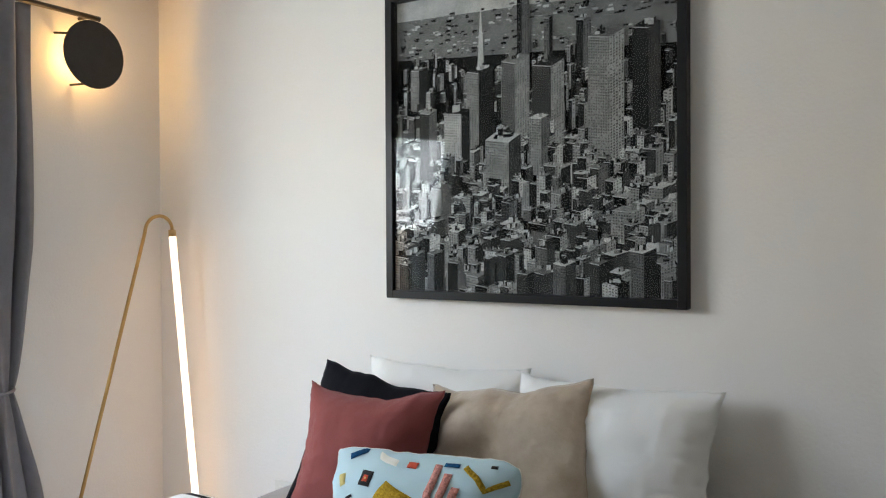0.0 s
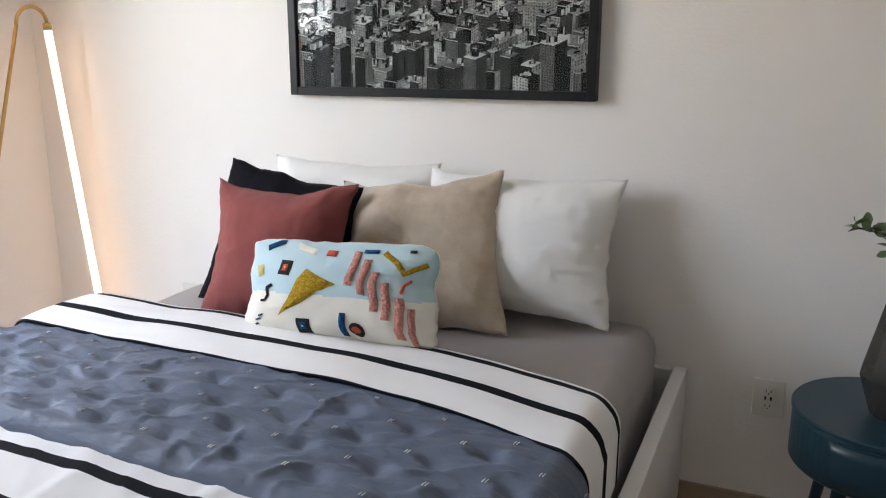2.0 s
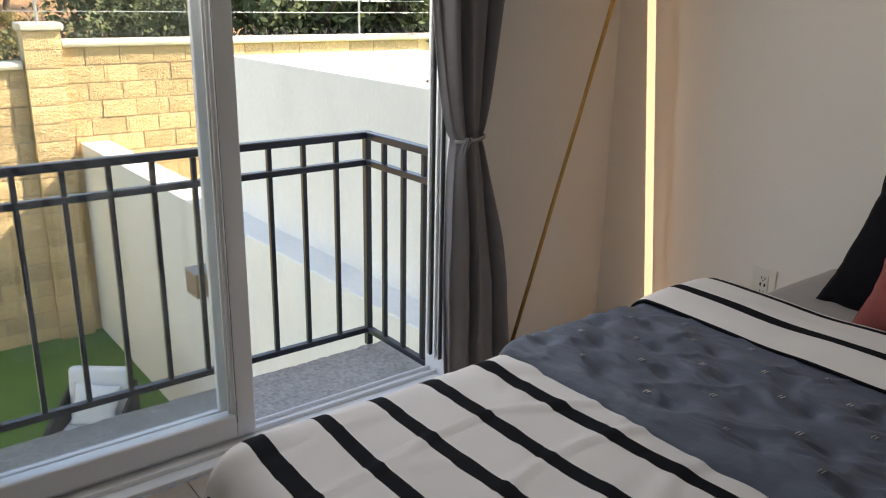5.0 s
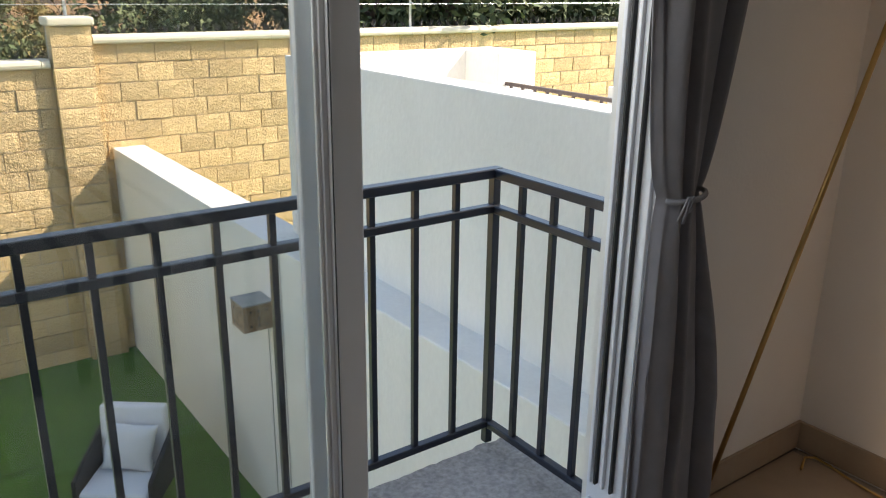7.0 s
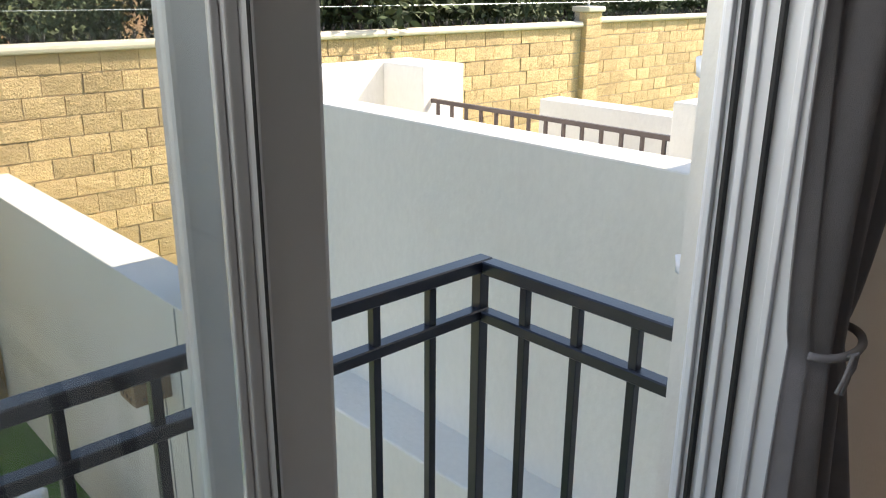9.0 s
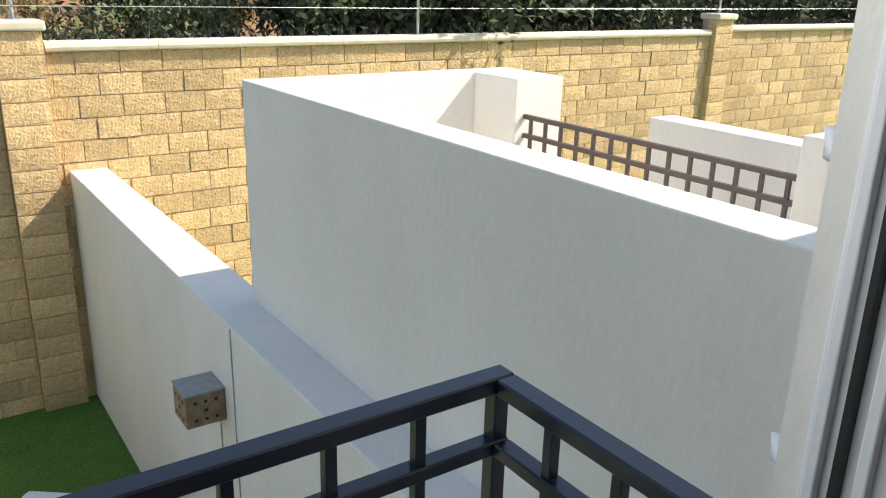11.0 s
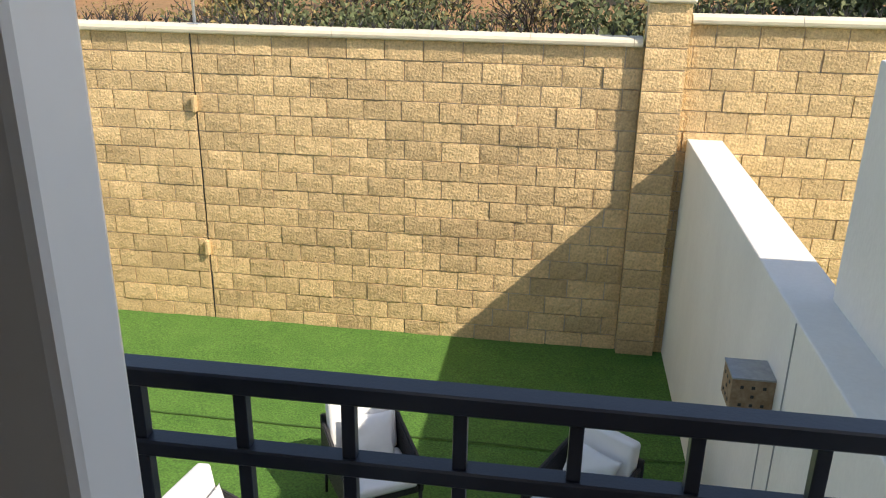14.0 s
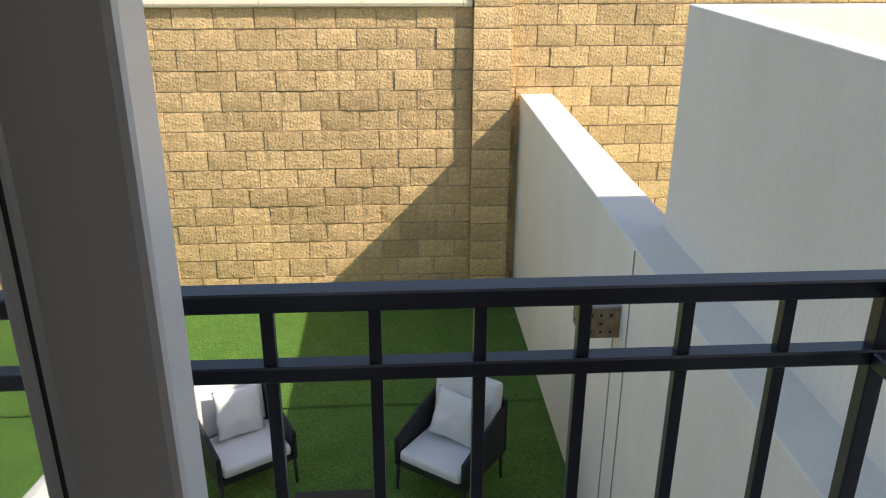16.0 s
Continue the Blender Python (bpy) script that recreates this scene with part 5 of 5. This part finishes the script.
# ---- fence on the boundary wall ----
fence = thing("electric_fence", "galvanised posts and thin wires on the boundary wall", "fence")
for x, z in ((-4.50, 0.622), (0.305, 1.043), (4.55, 0.852), (10.04, 1.088), (14.6, 0.907)):
    bm = bmesh.new()
    tube(bm, [(x, WALL_Y + 0.03, z), (x, WALL_Y + 0.03, 1.85)], 0.017, 10)
    part("post", bm, M_GALV, fence, smooth=True)
    bm = bmesh.new()
    box(bm, x - 0.06, x + 0.06, WALL_Y - 0.03, WALL_Y + 0.09, z, z + 0.008)
    part("foot_plate", bm, M_GALV, fence)
    for zz in (1.16, 1.32, 1.48, 1.64, 1.80):
        if zz > z + 0.1:
            bm = bmesh.new()
            tube(bm, [(x, WALL_Y + 0.008, zz), (x, WALL_Y - 0.03, zz)], 0.012, 8)
            part("insulator", bm, M_ZINC, fence)
for zz in (1.16, 1.32, 1.48, 1.64, 1.80):
    bm = bmesh.new()
    tube(bm, [(x, WALL_Y - 0.02, zz + 0.01 * math.sin(x)) for x in (-9, -4.5, 0.305, 4.55, 10.04, 14.6, 19)], 0.0035, 5)
    part("wire", bm, M_GALV, fence)


def spike_mesh():
    bm = bmesh.new()
    for a, tilt in ((0, 0.0), (0.9, 0.5), (2.6, 0.5), (4.2, 0.5)):
        tube(bm, [(0, 0, 0), (0.06 * tilt * math.cos(a) * 2, 0.06 * tilt * math.sin(a) * 2, 0.11 - 0.03 * tilt)], 0.009, 4, end_radius=0.001)
    return bm


SPIKE = linked("spike", spike_mesh(), M_RUBBER)
strip = thing("spike_strip", "row of small black anti-climb spikes on the coping", "spikes")
for x0, x1, z in ((-8.9, 0.05, 0.623), (0.58, 9.75, 0.853), (10.35, 16, 0.908)):
    x = x0
    while x < x1:
        ob = new("spike", SPIKE)
        ob.parent, ob.matrix_basis = strip, pose(x, WALL_Y + 0.10, z, 0, 0, (x * 977) % 360)
        x += 0.15

# ---- cube lamp on the garden wall ----
cube = thing("cube_wall_lamp", "weathered cube wall lamp with punched holes on the garden wall", "wall lamp")
bm = bmesh.new()
box(bm, 0.375, 0.6075, 3.19, 3.42, -0.990, -0.790, bevel=0.004)
part("body", bm, M_RUSTBOX, cube)
part("lid", boxes((0.371, 0.6075, 3.186, 3.424, -0.7895, -0.778), bevel=0.002), M_ZINC, cube, "grey metal lid")
for i in range(3):
    for k in range(3):
        if (i + k) % 2 == 0 or i == 1:
            part("hole", boxes((0.422 + 0.06 * i, 0.440 + 0.06 * i, 3.187, 3.191, -0.955 + 0.055 * k, -0.937 + 0.055 * k)), M_SLOT, cube)
            part("hole", boxes((0.372, 0.376, 3.235 + 0.06 * i, 3.253 + 0.06 * i, -0.955 + 0.055 * k, -0.937 + 0.055 * k)), M_SLOT, cube)
for y, z1 in ((3.04, -0.36), (3.30, -0.995)):
    bm = bmesh.new()
    tube(bm, [(0.605, y, z1), (0.605, y - 0.006, -1.6), (0.605, y, GRASS_Z + 0.02)], 0.0045, 6)
    tagged(new("cable", linked("cable", bm, M_CABLE)), "thin grey cable running down the garden wall", "cable", "garden wall cables")


# ---- garden furniture ----
def armchair(at, turn):
    c = thing("garden_armchair", "black wicker garden armchair with white cushions on the turf", "armchair", at, turn, "garden armchairs")
    part("seat_base", boxes((-0.34, 0.34, -0.34, 0.34, 0.26, 0.33), bevel=0.01), M_WICKER, c)
    for sx in (-1, 1):
        bm = bmesh.new()
        x0, x1 = sorted((sx * 0.385, sx * 0.342))
        box(bm, x0, x1, -0.36, 0.36, 0.27, 0.66)
        for v in bm.verts:
            if v.co.z > 0.5 and v.co.y < 0:
                v.co.z = 0.57
            if v.co.z > 0.5 and v.co.y > 0:
                v.co.z = 0.80
        bmesh.ops.bevel(bm, geom=bm.edges[:], offset=0.012, segments=2, affect="EDGES")
        part("side_panel", bm, M_WICKER, c)
        for y in (-0.33, 0.33):
            bm = bmesh.new()
            tube(bm, [(sx * 0.36, y, 0.28), (sx * 0.365, y * 1.03, 0.0)], 0.020, 10, end_radius=0.014)
            part("leg", bm, M_WICKER, c, smooth=True)
    bm = bmesh.new()
    box(bm, -0.385, 0.385, 0.362, 0.402, 0.27, 0.86, bevel=0.012)
    part("back_panel", bm, M_WICKER, c)

    def soft(x0, x1, y0, y1, z0, z1, tilt=0.0, b=0.04):
        bm = bmesh.new()
        box(bm, x0, x1, y0, y1, z0, z1, bevel=b, segments=4)
        for v in bm.verts:
            v.co += Vector((wave(v.co.x * 6, v.co.y * 6, v.co.z * 6), wave(v.co.y * 6, 4, v.co.z * 5), wave(v.co.x * 5, v.co.y * 5, 7))) * 0.008
        if tilt:
            bmesh.ops.rotate(bm, verts=bm.verts, cent=((x0 + x1) / 2, y1, z0), matrix=Matrix.Rotation(radians(tilt), 3, "X"))
        return bm
    part("seat_cushion", soft(-0.335, 0.335, -0.36, 0.20, 0.332, 0.445), M_CUSHION, c, "white seat cushion", smooth=True)
    part("back_cushion", soft(-0.335, 0.335, 0.19, 0.33, 0.40, 1.02, -8), M_CUSHION, c, "white back cushion", smooth=True)
    at_p = pillow_surface(0.50, 0.48, 0.16, 31.0, 1.6)
    bm = bmesh.new()
    for side in (-1, 1):
        sheet(bm, 20, 20, lambda u, v: at_p(2 * u - 1, 2 * v - 1, side))
    bmesh.ops.remove_doubles(bm, verts=bm.verts, dist=0.0008)
    bmesh.ops.transform(bm, matrix=pose(0.02, 0.085, 0.69, -18, 8, 6), verts=bm.verts)
    part("throw_pillow", bm, M_CUSHION, c, "white square throw pillow", smooth=True)
    return c


for at, turn in (((-1.93, 4.25, GRASS_Z + 0.01), 32), ((-0.34, 4.09, GRASS_Z + 0.01), -37), ((-2.67, 3.12, GRASS_Z + 0.01), 80)):
    armchair(at, turn).scale = (0.82, 0.82, 0.82)
low = thing("garden_table", "low black garden table between the armchairs", "table", (-1.20, 3.42, GRASS_Z + 0.01))
low.scale = (0.66, 0.66, 0.85)
part("tabletop", boxes((-0.42, 0.42, -0.42, 0.42, 0.30, 0.335), bevel=0.008), M_WICKER, low)
for sx in (-1, 1):
    for sy in (-1, 1):
        bm = bmesh.new()
        tube(bm, [(sx * 0.36, sy * 0.36, 0.30), (sx * 0.38, sy * 0.38, 0.0)], 0.02, 10, end_radius=0.014)
        part("leg", bm, M_WICKER, low)

# brackets on the wall joint of the boundary wall
for z in (-0.20, -1.85):
    bm = bmesh.new()
    box(bm, -4.575, -4.53, WALL_Y - 0.075, WALL_Y - 0.004, z - 0.09, z + 0.09, bevel=0.01)
    tagged(new("joint_clip", linked("joint_clip", bm, M_BLOCK)), "small protruding stone clip on the wall's joint", "clip", "wall joint clips")

# pipe stubs on the outer wall
for z in (0.965, 1.315):
    bm = bmesh.new()
    tube(bm, [(0.05, OUT_Y + 0.025, z - 0.02), (0.043, OUT_Y + 0.055, z - 0.02), (0.023, OUT_Y + 0.08, z), (0.035, OUT_Y + 0.088, z + 0.022)], 0.009, 10)
    tagged(new("pipe_stub", linked("pipe_stub", bm, M_PVC, True)), "short bent white pipe stub on the outer wall", "pipe", "pipe stubs")

# floor tiles of the bedroom
TILE = 0.45
tile_mesh = linked("tile", boxes((-TILE / 2 + 0.0015, TILE / 2 - 0.0015, -TILE / 2 + 0.0015, TILE / 2 - 0.0015, -0.0115, 0.0), bevel=0.001), M_FLOOR)
for i in range(9):
    for k in range(10):
        ob = new("tile", tile_mesh)
        ob.parent, ob.location = floor, (ROOM_X0 + 0.24 + TILE * i, IN_Y - 0.24 - TILE * k, 0)

# ---- the blocks of the boundary wall ----
block_wall("wall_boundary", -9.0, 0.105, 0.535, "boundary wall of tan split-face blocks", -2.7, -4.6, -4.55)
block_wall("wall_boundary_higher", 0.505, 9.84, 0.765, "higher stretch of the tan split-face boundary wall", -0.9, phase=0.36)
block_wall("wall_boundary_far", 10.24, 19.0, 0.82, "far stretch of the tan split-face boundary wall", 5.0)
